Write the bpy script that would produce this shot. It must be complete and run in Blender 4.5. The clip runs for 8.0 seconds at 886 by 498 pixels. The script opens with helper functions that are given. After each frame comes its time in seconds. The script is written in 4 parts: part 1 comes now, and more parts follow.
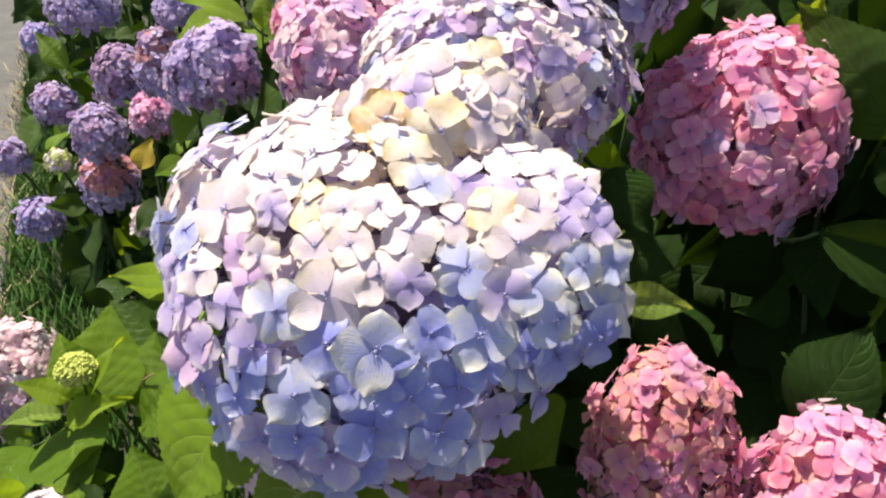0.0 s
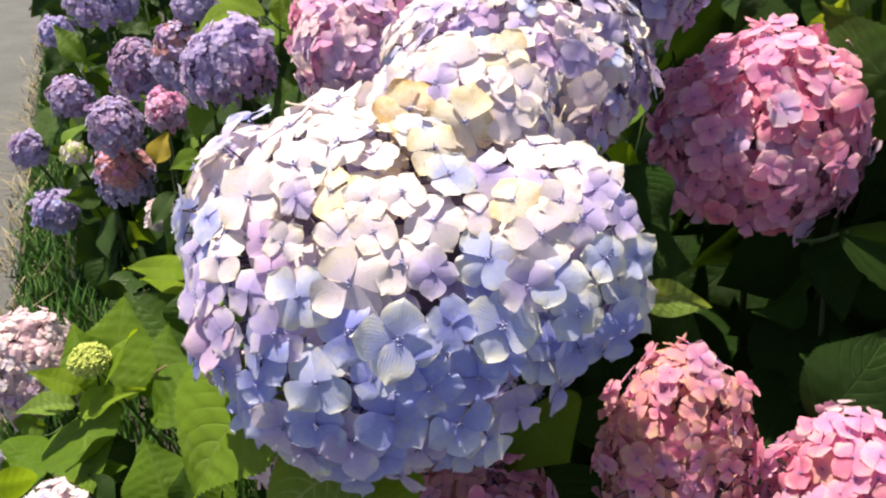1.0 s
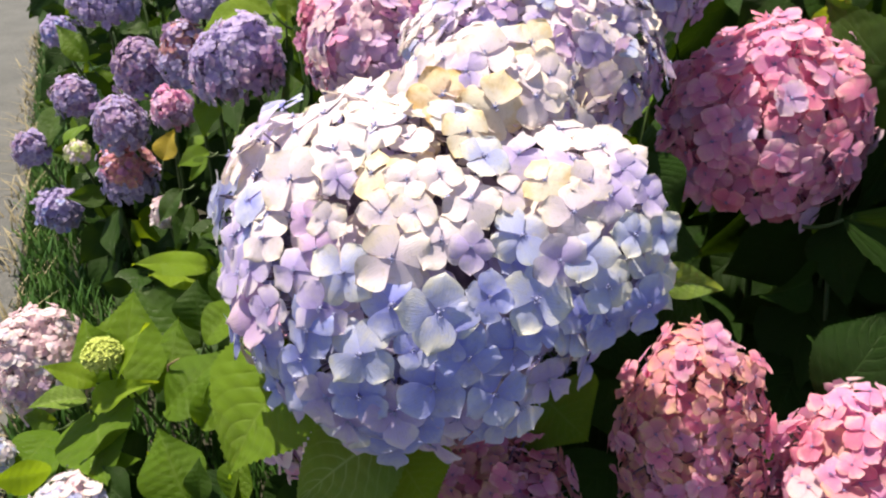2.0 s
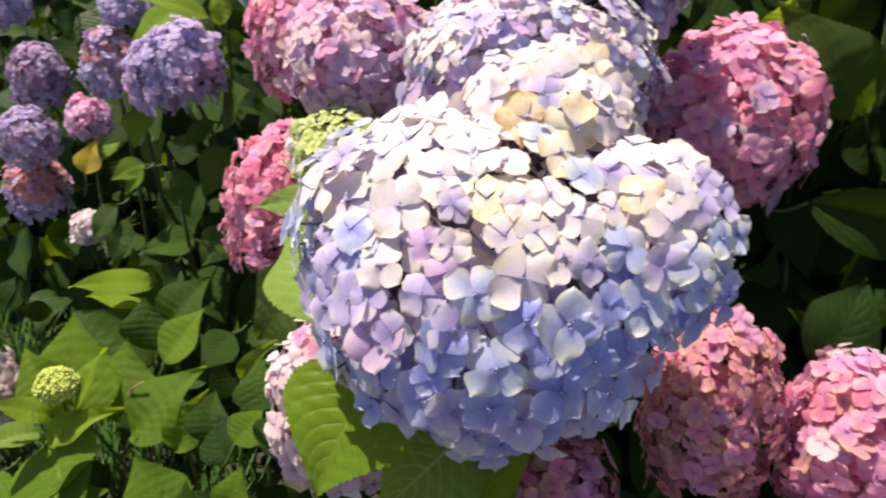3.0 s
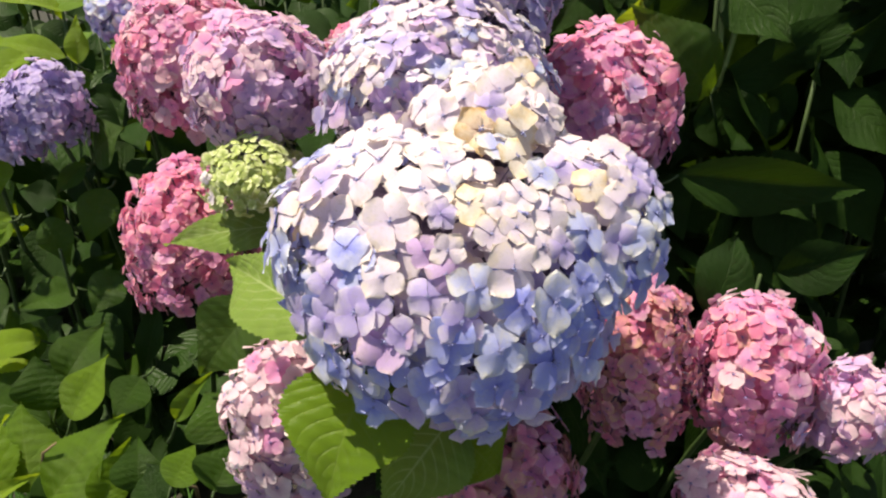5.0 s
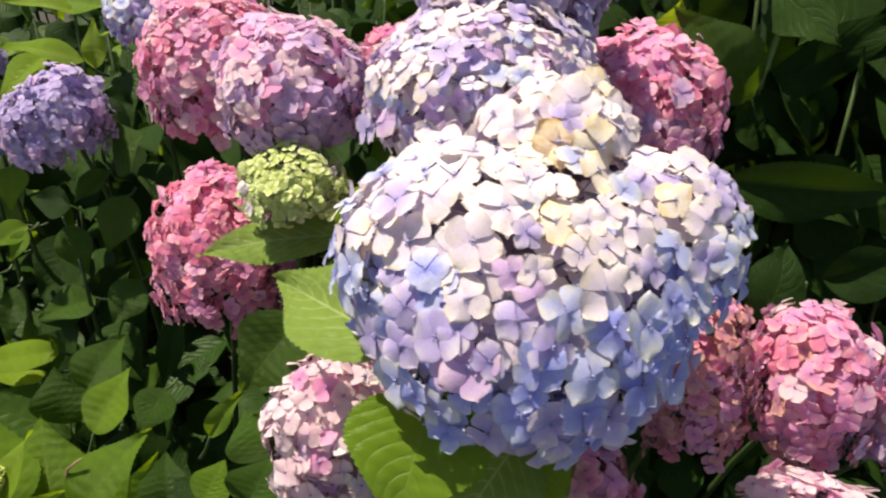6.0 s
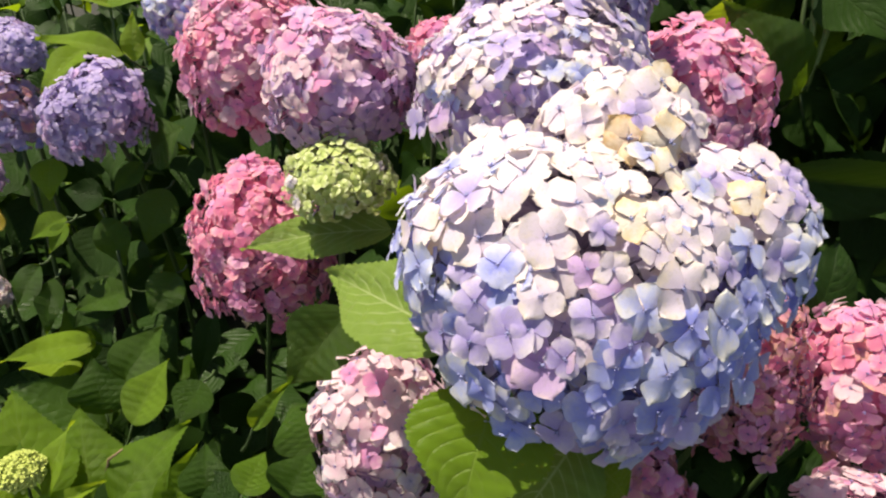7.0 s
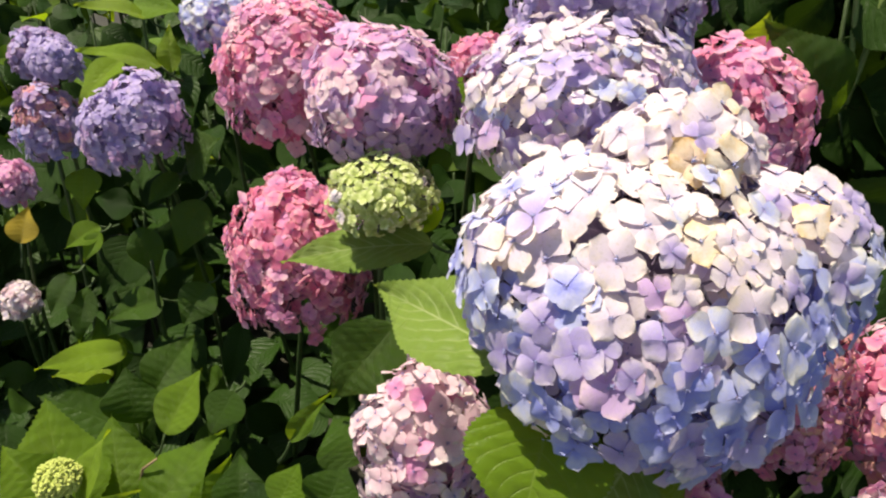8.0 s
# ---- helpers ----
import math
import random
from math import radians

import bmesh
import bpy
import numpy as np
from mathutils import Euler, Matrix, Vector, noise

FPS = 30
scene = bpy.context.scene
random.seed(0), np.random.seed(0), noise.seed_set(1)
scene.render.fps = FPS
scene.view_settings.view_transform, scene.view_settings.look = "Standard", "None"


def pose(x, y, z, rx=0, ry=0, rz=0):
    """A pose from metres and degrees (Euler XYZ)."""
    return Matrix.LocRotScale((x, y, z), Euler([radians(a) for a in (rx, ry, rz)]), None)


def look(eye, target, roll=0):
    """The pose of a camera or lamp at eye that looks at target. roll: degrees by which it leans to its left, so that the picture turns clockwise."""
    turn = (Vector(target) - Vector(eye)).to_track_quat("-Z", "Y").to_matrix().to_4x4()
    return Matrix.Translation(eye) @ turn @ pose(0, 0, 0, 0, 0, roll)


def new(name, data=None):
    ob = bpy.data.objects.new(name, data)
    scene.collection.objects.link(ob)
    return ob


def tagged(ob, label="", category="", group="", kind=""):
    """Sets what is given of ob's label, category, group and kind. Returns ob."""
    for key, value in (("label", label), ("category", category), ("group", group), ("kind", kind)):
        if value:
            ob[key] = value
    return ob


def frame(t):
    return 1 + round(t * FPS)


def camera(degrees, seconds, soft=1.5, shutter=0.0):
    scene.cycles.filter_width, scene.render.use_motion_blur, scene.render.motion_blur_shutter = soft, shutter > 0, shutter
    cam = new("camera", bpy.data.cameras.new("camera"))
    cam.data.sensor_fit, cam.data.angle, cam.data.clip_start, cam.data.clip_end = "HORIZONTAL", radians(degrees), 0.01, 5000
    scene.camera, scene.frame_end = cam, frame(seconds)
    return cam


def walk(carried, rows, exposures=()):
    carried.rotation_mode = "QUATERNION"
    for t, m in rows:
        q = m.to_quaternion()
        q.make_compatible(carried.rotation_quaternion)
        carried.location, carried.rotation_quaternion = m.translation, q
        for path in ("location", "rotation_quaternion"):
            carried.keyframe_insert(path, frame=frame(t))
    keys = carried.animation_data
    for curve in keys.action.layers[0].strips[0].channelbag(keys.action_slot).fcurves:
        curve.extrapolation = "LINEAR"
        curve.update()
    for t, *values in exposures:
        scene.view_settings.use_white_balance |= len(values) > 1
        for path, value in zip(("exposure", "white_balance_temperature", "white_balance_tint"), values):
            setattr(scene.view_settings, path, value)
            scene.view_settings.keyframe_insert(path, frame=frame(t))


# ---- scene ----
cam = camera(61.8, 8.0, soft=2.2, shutter=0.5)
PATH = [
    (0, (0.017, -0.027, 1.255), (-0.057, 1.756, 0.352), -1.5),
    (0.5, (0.007, -0.032, 1.248), (-0.071, 1.755, 0.354), -1.1),
    (1, (0.01, -0.029, 1.25), (-0.089, 1.754, 0.349), -0.9),
    (1.5, (-0.006, -0.035, 1.245), (-0.109, 1.749, 0.347), 0.0),
    (1.7, (-0.009, -0.042, 1.244), (-0.112, 1.743, 0.347), -0.4),
    (2.8, (-0.095, -0.065, 1.272), (0.016, 1.704, 0.346), -1.9),
    (3, (-0.143, -0.058, 1.276), (0.097, 1.694, 0.343), -0.2),
    (3.5, (-0.141, -0.066, 1.296), (0.201, 1.655, 0.336), -2.0),
    (4, (-0.186, -0.081, 1.301), (0.295, 1.61, 0.348), -2.5),
    (4.2, (-0.197, -0.088, 1.299), (0.334, 1.598, 0.362), -2.2),
    (5.3, (-0.254, -0.069, 1.307), (0.404, 1.574, 0.375), -2.1),
    (5.5, (-0.26, -0.053, 1.313), (0.395, 1.585, 0.37), -2.3),
    (6, (-0.284, -0.034, 1.306), (0.378, 1.606, 0.372), -2.0),
    (6.5, (-0.308, -0.016, 1.312), (0.341, 1.625, 0.37), -1.7),
    (7, (-0.317, -0.017, 1.307), (0.309, 1.63, 0.36), -2.1),
    (7.5, (-0.332, -0.005, 1.319), (0.273, 1.647, 0.367), -1.9),
    (8, (-0.353, -0.003, 1.317), (0.259, 1.66, 0.39), -1.8),
]
walk(cam, [(t, look(eye, target, roll)) for t, eye, target, roll in PATH],
     exposures=[(t, stops, 7600, 6) for t, stops in ((0.0, 1.00), (1.5, 1.00), (3.0, 0.84), (4.0, 0.77), (5.5, 0.74), (8.0, 0.72))])

# ---- world, sun, exposure ----
GROUND = 0.25
SUN_FROM = Vector((-0.24, 0.15, 0.95)).normalized()

world = bpy.data.worlds.new("sky")
scene.world = world
world.use_nodes = True
wn, wl = world.node_tree.nodes, world.node_tree.links
wn.clear()
sky = wn.new("ShaderNodeTexSky")
sky.sky_type, sky.sun_disc = "NISHITA", False
sky.sun_elevation = math.asin(SUN_FROM.z)
sky.sun_rotation = math.atan2(SUN_FROM.x, SUN_FROM.y)
back = wn.new("ShaderNodeBackground")
back.inputs["Strength"].default_value = 0.085
world_out = wn.new("ShaderNodeOutputWorld")
wl.new(sky.outputs["Color"], back.inputs["Color"])
wl.new(back.outputs["Background"], world_out.inputs["Surface"])

sun_data = bpy.data.lights.new("sun", "SUN")
sun_data.energy, sun_data.angle, sun_data.color = 5.0, radians(0.53), (1.0, 0.955, 0.880)
sun = new("sun", sun_data)
sun.matrix_world = look(SUN_FROM * 20, (0, 0, 0))


# ---- materials ----
def graph(name):
    m = bpy.data.materials.new(name)
    m.use_nodes = True
    nodes, links = m.node_tree.nodes, m.node_tree.links
    nodes.clear()

    def node(kind, **sockets):
        n = nodes.new(kind)
        for key, value in sockets.items():
            key = key.replace("_", " ")
            if isinstance(value, bpy.types.NodeSocket):
                links.new(value, n.inputs[key])
            else:
                n.inputs[key].default_value = value
        return n

    def calc(op, a, b=0.0, c=0.0, clamp=False):
        n = nodes.new("ShaderNodeMath")
        n.operation, n.use_clamp = op, clamp
        for i, value in enumerate((a, b, c)):
            if isinstance(value, bpy.types.NodeSocket):
                links.new(value, n.inputs[i])
            else:
                n.inputs[i].default_value = value
        return n.outputs[0]

    def blend(f, a, b, kind="MIX"):
        n = nodes.new("ShaderNodeMix")
        n.data_type, n.blend_type = "RGBA", kind
        for i, value in ((0, f), (6, a), (7, b)):
            if isinstance(value, bpy.types.NodeSocket):
                links.new(value, n.inputs[i])
            elif i:
                n.inputs[i].default_value = (*value, 1)
            else:
                n.inputs[i].default_value = value
        return n.outputs[2]

    def ramp(f, *stops):
        n = nodes.new("ShaderNodeValToRGB")
        links.new(f, n.inputs[0])
        while len(n.color_ramp.elements) < len(stops):
            n.color_ramp.elements.new(0.5)
        for e, (at, colour) in zip(n.color_ramp.elements, stops):
            e.position, e.color = at, (*colour, 1)
        return n.outputs[0]

    return m, node, calc, blend, ramp, links


def petal_material(name, low, high, throat, worn, wear=0.3, glow=0.32):
    """A sepal: its tone changes from floret to floret, deeper at the throat, veined, worn at the rim."""
    m, node, calc, blend, ramp, links = graph(name)
    rnd = calc("ADD", calc("MULTIPLY", node("ShaderNodeObjectInfo").outputs["Random"], 0.7),
               calc("MULTIPLY", node("ShaderNodeNewGeometry").outputs["Random Per Island"], 0.3))
    coords = node("ShaderNodeTexCoord")
    uv = node("ShaderNodeSeparateXYZ", Vector=coords.outputs["UV"])
    u, v = uv.outputs[0], uv.outputs[1]
    shift = node("ShaderNodeCombineXYZ", X=calc("MULTIPLY", rnd, 37.0), Y=calc("MULTIPLY", rnd, 91.0), Z=0.0)
    at = node("ShaderNodeVectorMath", Vector=coords.outputs["Object"])
    links.new(shift.outputs[0], at.inputs[1])
    broad = node("ShaderNodeTexNoise", Vector=at.outputs[0], Scale=1.1, Detail=2.0).outputs["Fac"]
    patch = node("ShaderNodeTexNoise", Vector=at.outputs[0], Scale=1.9, Detail=5.0, Roughness=0.62).outputs["Fac"]
    fine = node("ShaderNodeTexNoise", Vector=at.outputs[0], Scale=8.0, Detail=4.0, Roughness=0.65).outputs["Fac"]
    tone = blend(rnd, low, high)
    tone = blend(calc("MULTIPLY", calc("SUBTRACT", broad, 0.35, clamp=True), 1.2, clamp=True), tone, high)
    tone = blend(calc("MULTIPLY", calc("POWER", calc("SUBTRACT", 1.0, v, clamp=True), 1.7), 0.66), tone, throat)
    fan = calc("ABSOLUTE", calc("SINE", calc("ADD", calc("MULTIPLY", u, 19.0), calc("MULTIPLY", patch, 1.2))))
    vein = calc("POWER", calc("SUBTRACT", 1.0, fan, clamp=True), 5.0)
    tone = blend(calc("MULTIPLY", vein, 0.55), tone, throat)
    rim = calc("ADD", calc("MULTIPLY", v, 0.42), calc("MULTIPLY", calc("ABSOLUTE", u), 0.10))
    age = calc("ADD", calc("ADD", rim, calc("MULTIPLY", patch, 0.95)), calc("MULTIPLY", rnd, 0.25))
    age = calc("MULTIPLY", calc("SUBTRACT", age, 1.02 - wear * 0.45, clamp=True), 4.0, clamp=True)
    tone = blend(calc("MULTIPLY", age, min(1.0, 0.35 + wear)), tone, worn)
    blotch = node("ShaderNodeTexNoise", Vector=at.outputs[0], Scale=3.6, Detail=6.0, Roughness=0.70).outputs["Fac"]
    tone = blend(calc("MULTIPLY", calc("SUBTRACT", blotch, 0.52, clamp=True), 1.8, clamp=True), tone, tuple(c * 0.92 for c in worn))
    tone = blend(calc("MULTIPLY", calc("SUBTRACT", fine, 0.53, clamp=True), 2.2), tone, tuple(c * 0.55 for c in worn))
    height = calc("ADD", calc("MULTIPLY", vein, -0.5), calc("MULTIPLY", fine, 0.7))
    bump = node("ShaderNodeBump", Strength=0.5, Distance=0.0008, Height=height)
    skin = node("ShaderNodeBsdfPrincipled", Base_Color=tone, Roughness=0.58, Normal=bump.outputs[0])
    skin.inputs["Specular IOR Level"].default_value = 0.3
    skin.inputs["Sheen Weight"].default_value = 0.15
    lit = node("ShaderNodeBsdfTranslucent", Color=tone)
    mix = node("ShaderNodeMixShader", Fac=glow)
    links.new(skin.outputs[0], mix.inputs[1])
    links.new(lit.outputs[0], mix.inputs[2])
    out = node("ShaderNodeOutputMaterial", Surface=mix.outputs[0])
    return m


def leaf_material(name, low, high, vein_colour, through_colour, glow=0.36, spots=0.0, gloss=0.40, sheen=0.26, veins=0.55):
    m, node, calc, blend, ramp, links = graph(name)
    rnd = node("ShaderNodeObjectInfo").outputs["Random"]
    coords = node("ShaderNodeTexCoord")
    uv = node("ShaderNodeSeparateXYZ", Vector=coords.outputs["UV"])
    u, v = calc("ABSOLUTE", uv.outputs[0]), uv.outputs[1]
    broad = node("ShaderNodeTexNoise", Vector=coords.outputs["Object"], Scale=28.0, Detail=4.0).outputs["Fac"]
    fine = node("ShaderNodeTexNoise", Vector=coords.outputs["Object"], Scale=260.0, Detail=4.0, Roughness=0.7).outputs["Fac"]
    tone = blend(rnd, low, high)
    tone = blend(calc("MULTIPLY", calc("SUBTRACT", broad, 0.42, clamp=True), 2.0, clamp=True), tone, high)
    side = calc("ABSOLUTE", calc("SINE", calc("MULTIPLY", calc("SUBTRACT", v, calc("MULTIPLY", calc("POWER", u, 1.25), 0.36)), 27.0)))
    ribs = calc("POWER", calc("SUBTRACT", 1.0, side, clamp=True), 6.0)
    ribs = calc("MULTIPLY", ribs, calc("SUBTRACT", 1.05, u, clamp=True))
    mid = calc("SUBTRACT", 1.0, calc("MULTIPLY", u, 24.0), clamp=True)
    lines = calc("MAXIMUM", ribs, mid)
    net = node("ShaderNodeTexVoronoi", Vector=coords.outputs["Object"], Scale=230.0)
    net.feature = "DISTANCE_TO_EDGE"
    mesh_lines = calc("SUBTRACT", 1.0, calc("MULTIPLY", net.outputs["Distance"], 9.0), clamp=True)
    tone = blend(calc("MULTIPLY", lines, veins), tone, vein_colour)
    tone = blend(calc("MULTIPLY", mesh_lines, 0.14), tone, vein_colour)
    tone = blend(calc("MULTIPLY", calc("SUBTRACT", fine, 0.55, clamp=True), 1.2), tone, tuple(c * 0.55 for c in low))
    if spots:
        blot = node("ShaderNodeTexNoise", Vector=coords.outputs["Object"], Scale=75.0, Detail=2.0).outputs["Fac"]
        hole = calc("MULTIPLY", calc("SUBTRACT", blot, 0.70, clamp=True), 30.0, clamp=True)
        tone = blend(calc("MULTIPLY", hole, spots), tone, (0.05, 0.03, 0.01))
    height = calc("ADD", calc("MULTIPLY", lines, -0.9), calc("ADD", calc("MULTIPLY", mesh_lines, -0.25), calc("MULTIPLY", side, 0.5)))
    bump = node("ShaderNodeBump", Strength=0.55, Distance=0.0022, Height=height)
    skin = node("ShaderNodeBsdfPrincipled", Base_Color=tone, Normal=bump.outputs[0])
    links.new(calc("ADD", gloss - 0.08, calc("MULTIPLY", fine, 0.16)), skin.inputs["Roughness"])
    skin.inputs["Specular IOR Level"].default_value = sheen
    lit = node("ShaderNodeBsdfTranslucent")
    links.new(blend(calc("MULTIPLY", lines, 0.35), through_colour, vein_colour), lit.inputs["Color"])
    mix = node("ShaderNodeMixShader", Fac=glow)
    links.new(skin.outputs[0], mix.inputs[1])
    links.new(lit.outputs[0], mix.inputs[2])
    node("ShaderNodeOutputMaterial", Surface=mix.outputs[0])
    return m


def rough_material(name, a, b, scale, detail=6.0, roughness=0.85, relief=0.002, speck=None):
    """A matt surface in two tones, at two scales, with fine relief."""
    m, node, calc, blend, ramp, links = graph(name)
    coords = node("ShaderNodeTexCoord")
    broad = node("ShaderNodeTexNoise", Vector=coords.outputs["Object"], Scale=scale, Detail=detail).outputs["Fac"]
    fine = node("ShaderNodeTexNoise", Vector=coords.outputs["Object"], Scale=scale * 22.0, Detail=4.0, Roughness=0.7).outputs["Fac"]
    tone = ramp(broad, (0.32, a), (0.70, b))
    tone = blend(calc("MULTIPLY", calc("SUBTRACT", fine, 0.45, clamp=True), 1.6), tone, speck or tuple(c * 0.5 for c in a))
    bump = node("ShaderNodeBump", Strength=0.7, Distance=relief, Height=fine)
    skin = node("ShaderNodeBsdfPrincipled", Base_Color=tone, Roughness=roughness, Normal=bump.outputs[0])
    node("ShaderNodeOutputMaterial", Surface=skin.outputs[0])
    return m


PETAL = {
    "cream": petal_material("petal_cream", (0.80, 0.72, 0.72), (0.77, 0.67, 0.76), (0.58, 0.46, 0.68), (0.80, 0.68, 0.54), 0.36),
    "yellowed": petal_material("petal_yellowed", (0.83, 0.74, 0.58), (0.83, 0.76, 0.68), (0.68, 0.56, 0.54), (0.76, 0.56, 0.30), 0.45),
    "tan": petal_material("petal_tan", (0.84, 0.66, 0.42), (0.86, 0.73, 0.54), (0.78, 0.54, 0.48), (0.66, 0.40, 0.14), 0.45),
    "ice": petal_material("petal_ice_blue", (0.56, 0.62, 0.90), (0.70, 0.72, 0.88), (0.24, 0.26, 0.74), (0.80, 0.76, 0.66), 0.46, 0.38),
    "blue": petal_material("petal_blue", (0.31, 0.36, 0.86), (0.50, 0.54, 0.89), (0.20, 0.20, 0.72), (0.64, 0.64, 0.80), 0.42, 0.38),
    "lavender": petal_material("petal_lavender", (0.54, 0.45, 0.80), (0.72, 0.62, 0.84), (0.30, 0.21, 0.62), (0.78, 0.70, 0.74), 0.38, 0.42),
    "mallow": petal_material("petal_mallow", (0.66, 0.44, 0.76), (0.76, 0.56, 0.80), (0.42, 0.24, 0.58), (0.74, 0.58, 0.58), 0.30, 0.42),
    "pink": petal_material("petal_pink", (0.84, 0.29, 0.54), (0.88, 0.48, 0.70), (0.64, 0.22, 0.54), (0.90, 0.62, 0.68), 0.36, 0.48),
    "rose": petal_material("petal_rose", (0.82, 0.20, 0.36), (0.86, 0.34, 0.50), (0.62, 0.14, 0.36), (0.90, 0.56, 0.54), 0.34, 0.42),
    "dusky": petal_material("petal_dusky_pink", (0.72, 0.27, 0.33), (0.78, 0.38, 0.42), (0.52, 0.19, 0.34), (0.72, 0.46, 0.30), 0.42, 0.42),
    "pale_pink": petal_material("petal_pale_pink", (0.86, 0.58, 0.65), (0.88, 0.71, 0.77), (0.72, 0.44, 0.58), (0.88, 0.76, 0.76), 0.26, 0.46),
    "lilac": petal_material("petal_lilac", (0.70, 0.46, 0.75), (0.80, 0.58, 0.81), (0.50, 0.31, 0.64), (0.84, 0.64, 0.76), 0.34, 0.48),
    "violet": petal_material("petal_violet", (0.44, 0.36, 0.66), (0.62, 0.52, 0.80), (0.30, 0.22, 0.55), (0.70, 0.58, 0.76), 0.36, 0.42),
    "purple": petal_material("petal_purple", (0.36, 0.22, 0.46), (0.46, 0.31, 0.54), (0.22, 0.13, 0.36), (0.60, 0.42, 0.44), 0.36),
    "lime": petal_material("petal_lime", (0.52, 0.60, 0.18), (0.64, 0.70, 0.32), (0.32, 0.44, 0.06), (0.80, 0.80, 0.56), 0.36),
}
LEAF = {
    # Near-black leaf green: shade inside the shrub is put into its colour.
    "deep": leaf_material("leaf_shaded_green", (0.010, 0.030, 0.004), (0.020, 0.048, 0.007), (0.034, 0.066, 0.014), (0.04, 0.08, 0.005), 0.18, sheen=0.12, veins=0.4),
    "mid": leaf_material("leaf_mid_green", (0.020, 0.056, 0.004), (0.042, 0.092, 0.007), (0.066, 0.120, 0.020), (0.14, 0.24, 0.010), 0.30, 0.5),
    "fresh": leaf_material("leaf_fresh_green", (0.062, 0.138, 0.008), (0.122, 0.215, 0.012), (0.20, 0.29, 0.05), (0.32, 0.46, 0.016), 0.40, 0.8, veins=0.7),
    "lively": leaf_material("leaf_lively_green", (0.130, 0.230, 0.012), (0.205, 0.310, 0.022), (0.28, 0.36, 0.07), (0.42, 0.54, 0.022), 0.42, 0.5),
    "pale": leaf_material("leaf_pale_green", (0.115, 0.205, 0.026), (0.180, 0.275, 0.046), (0.46, 0.54, 0.24), (0.36, 0.48, 0.07), 0.34, veins=0.85),
    "yellow": leaf_material("leaf_yellowing", (0.420, 0.300, 0.030), (0.480, 0.360, 0.050), (0.50, 0.42, 0.12), (0.60, 0.45, 0.03), 0.40, 0.9),
}
EYE = rough_material("floret_eye", (0.20, 0.20, 0.46), (0.46, 0.46, 0.70), 400.0, relief=0.0004)
EYE_PINK = rough_material("floret_eye_mauve", (0.18, 0.13, 0.34), (0.36, 0.30, 0.58), 400.0, relief=0.0004)
BUD_GREEN = rough_material("flower_bud_green", (0.36, 0.44, 0.08), (0.52, 0.56, 0.16), 130.0, relief=0.0006, speck=(0.50, 0.48, 0.18))
STALK = rough_material("stalk_green", (0.024, 0.050, 0.010), (0.050, 0.088, 0.018), 40.0, roughness=0.6, relief=0.0008)
STALK_PALE = rough_material("stalk_pale_green", (0.09, 0.15, 0.03), (0.16, 0.23, 0.06), 40.0, roughness=0.55, relief=0.0008)
PEDICEL = rough_material("pedicel_mauve", (0.10, 0.07, 0.13), (0.22, 0.17, 0.24), 90.0, roughness=0.7, relief=0.0005)
WOOD = rough_material("dead_stem_brown", (0.16, 0.10, 0.05), (0.34, 0.24, 0.14), 60.0, relief=0.001)
SOIL = rough_material("soil_and_turf", (0.016, 0.013, 0.009), (0.030, 0.028, 0.014), 3.0, relief=0.01)
ASPHALT = rough_material("asphalt", (0.040, 0.040, 0.043), (0.068, 0.066, 0.070), 5.0, roughness=0.8, relief=0.004, speck=(0.19, 0.18, 0.17))
GRASS = rough_material("grass_blades", (0.040, 0.115, 0.018), (0.090, 0.190, 0.035), 6.0, roughness=0.5, relief=0.0005)
STRAW = rough_material("dry_grass", (0.20, 0.16, 0.09), (0.34, 0.28, 0.17), 6.0, roughness=0.7, relief=0.0005)


# ---- mesh helpers ----
def part(name, data, parent=None, m=None, label="", kind=""):
    """Links a mesh as one object, under a thing or a part, at the pose m in the world (the parents stand unturned at their base)."""
    ob = new(name, data)
    if parent is not None:
        ob.parent = parent
        m = Matrix.Translation(-parent_place(parent)) @ (m or Matrix())
    ob.matrix_basis = m or Matrix()
    return tagged(ob, label, kind=kind)


PLACE = {}


def parent_place(ob):
    return PLACE.get(ob.name, Vector())


def thing(name, place, label, category, group="", kind=""):
    ob = new(name)
    ob.empty_display_size = 0.05
    ob.matrix_basis = Matrix.Translation(place)
    PLACE[ob.name] = Vector(place)
    return tagged(ob, label, category, group, kind)


def finish(name, verts, faces, uvs, materials, slots=None, smooth=True):
    me = bpy.data.meshes.new(name)
    me.from_pydata([tuple(v) for v in verts], [], faces)
    if uvs:
        layer = me.uv_layers.new(name="petal")
        loops = np.zeros(len(me.loops), dtype=np.int32)
        me.loops.foreach_get("vertex_index", loops)
        layer.data.foreach_set("uv", np.asarray(uvs, dtype=np.float32)[loops].ravel())
    for mat in materials:
        me.materials.append(mat)
    if slots is not None:
        me.polygons.foreach_set("material_index", slots)
    if smooth:
        me.polygons.foreach_set("use_smooth", [True] * len(me.polygons))
    me.update()
    return me


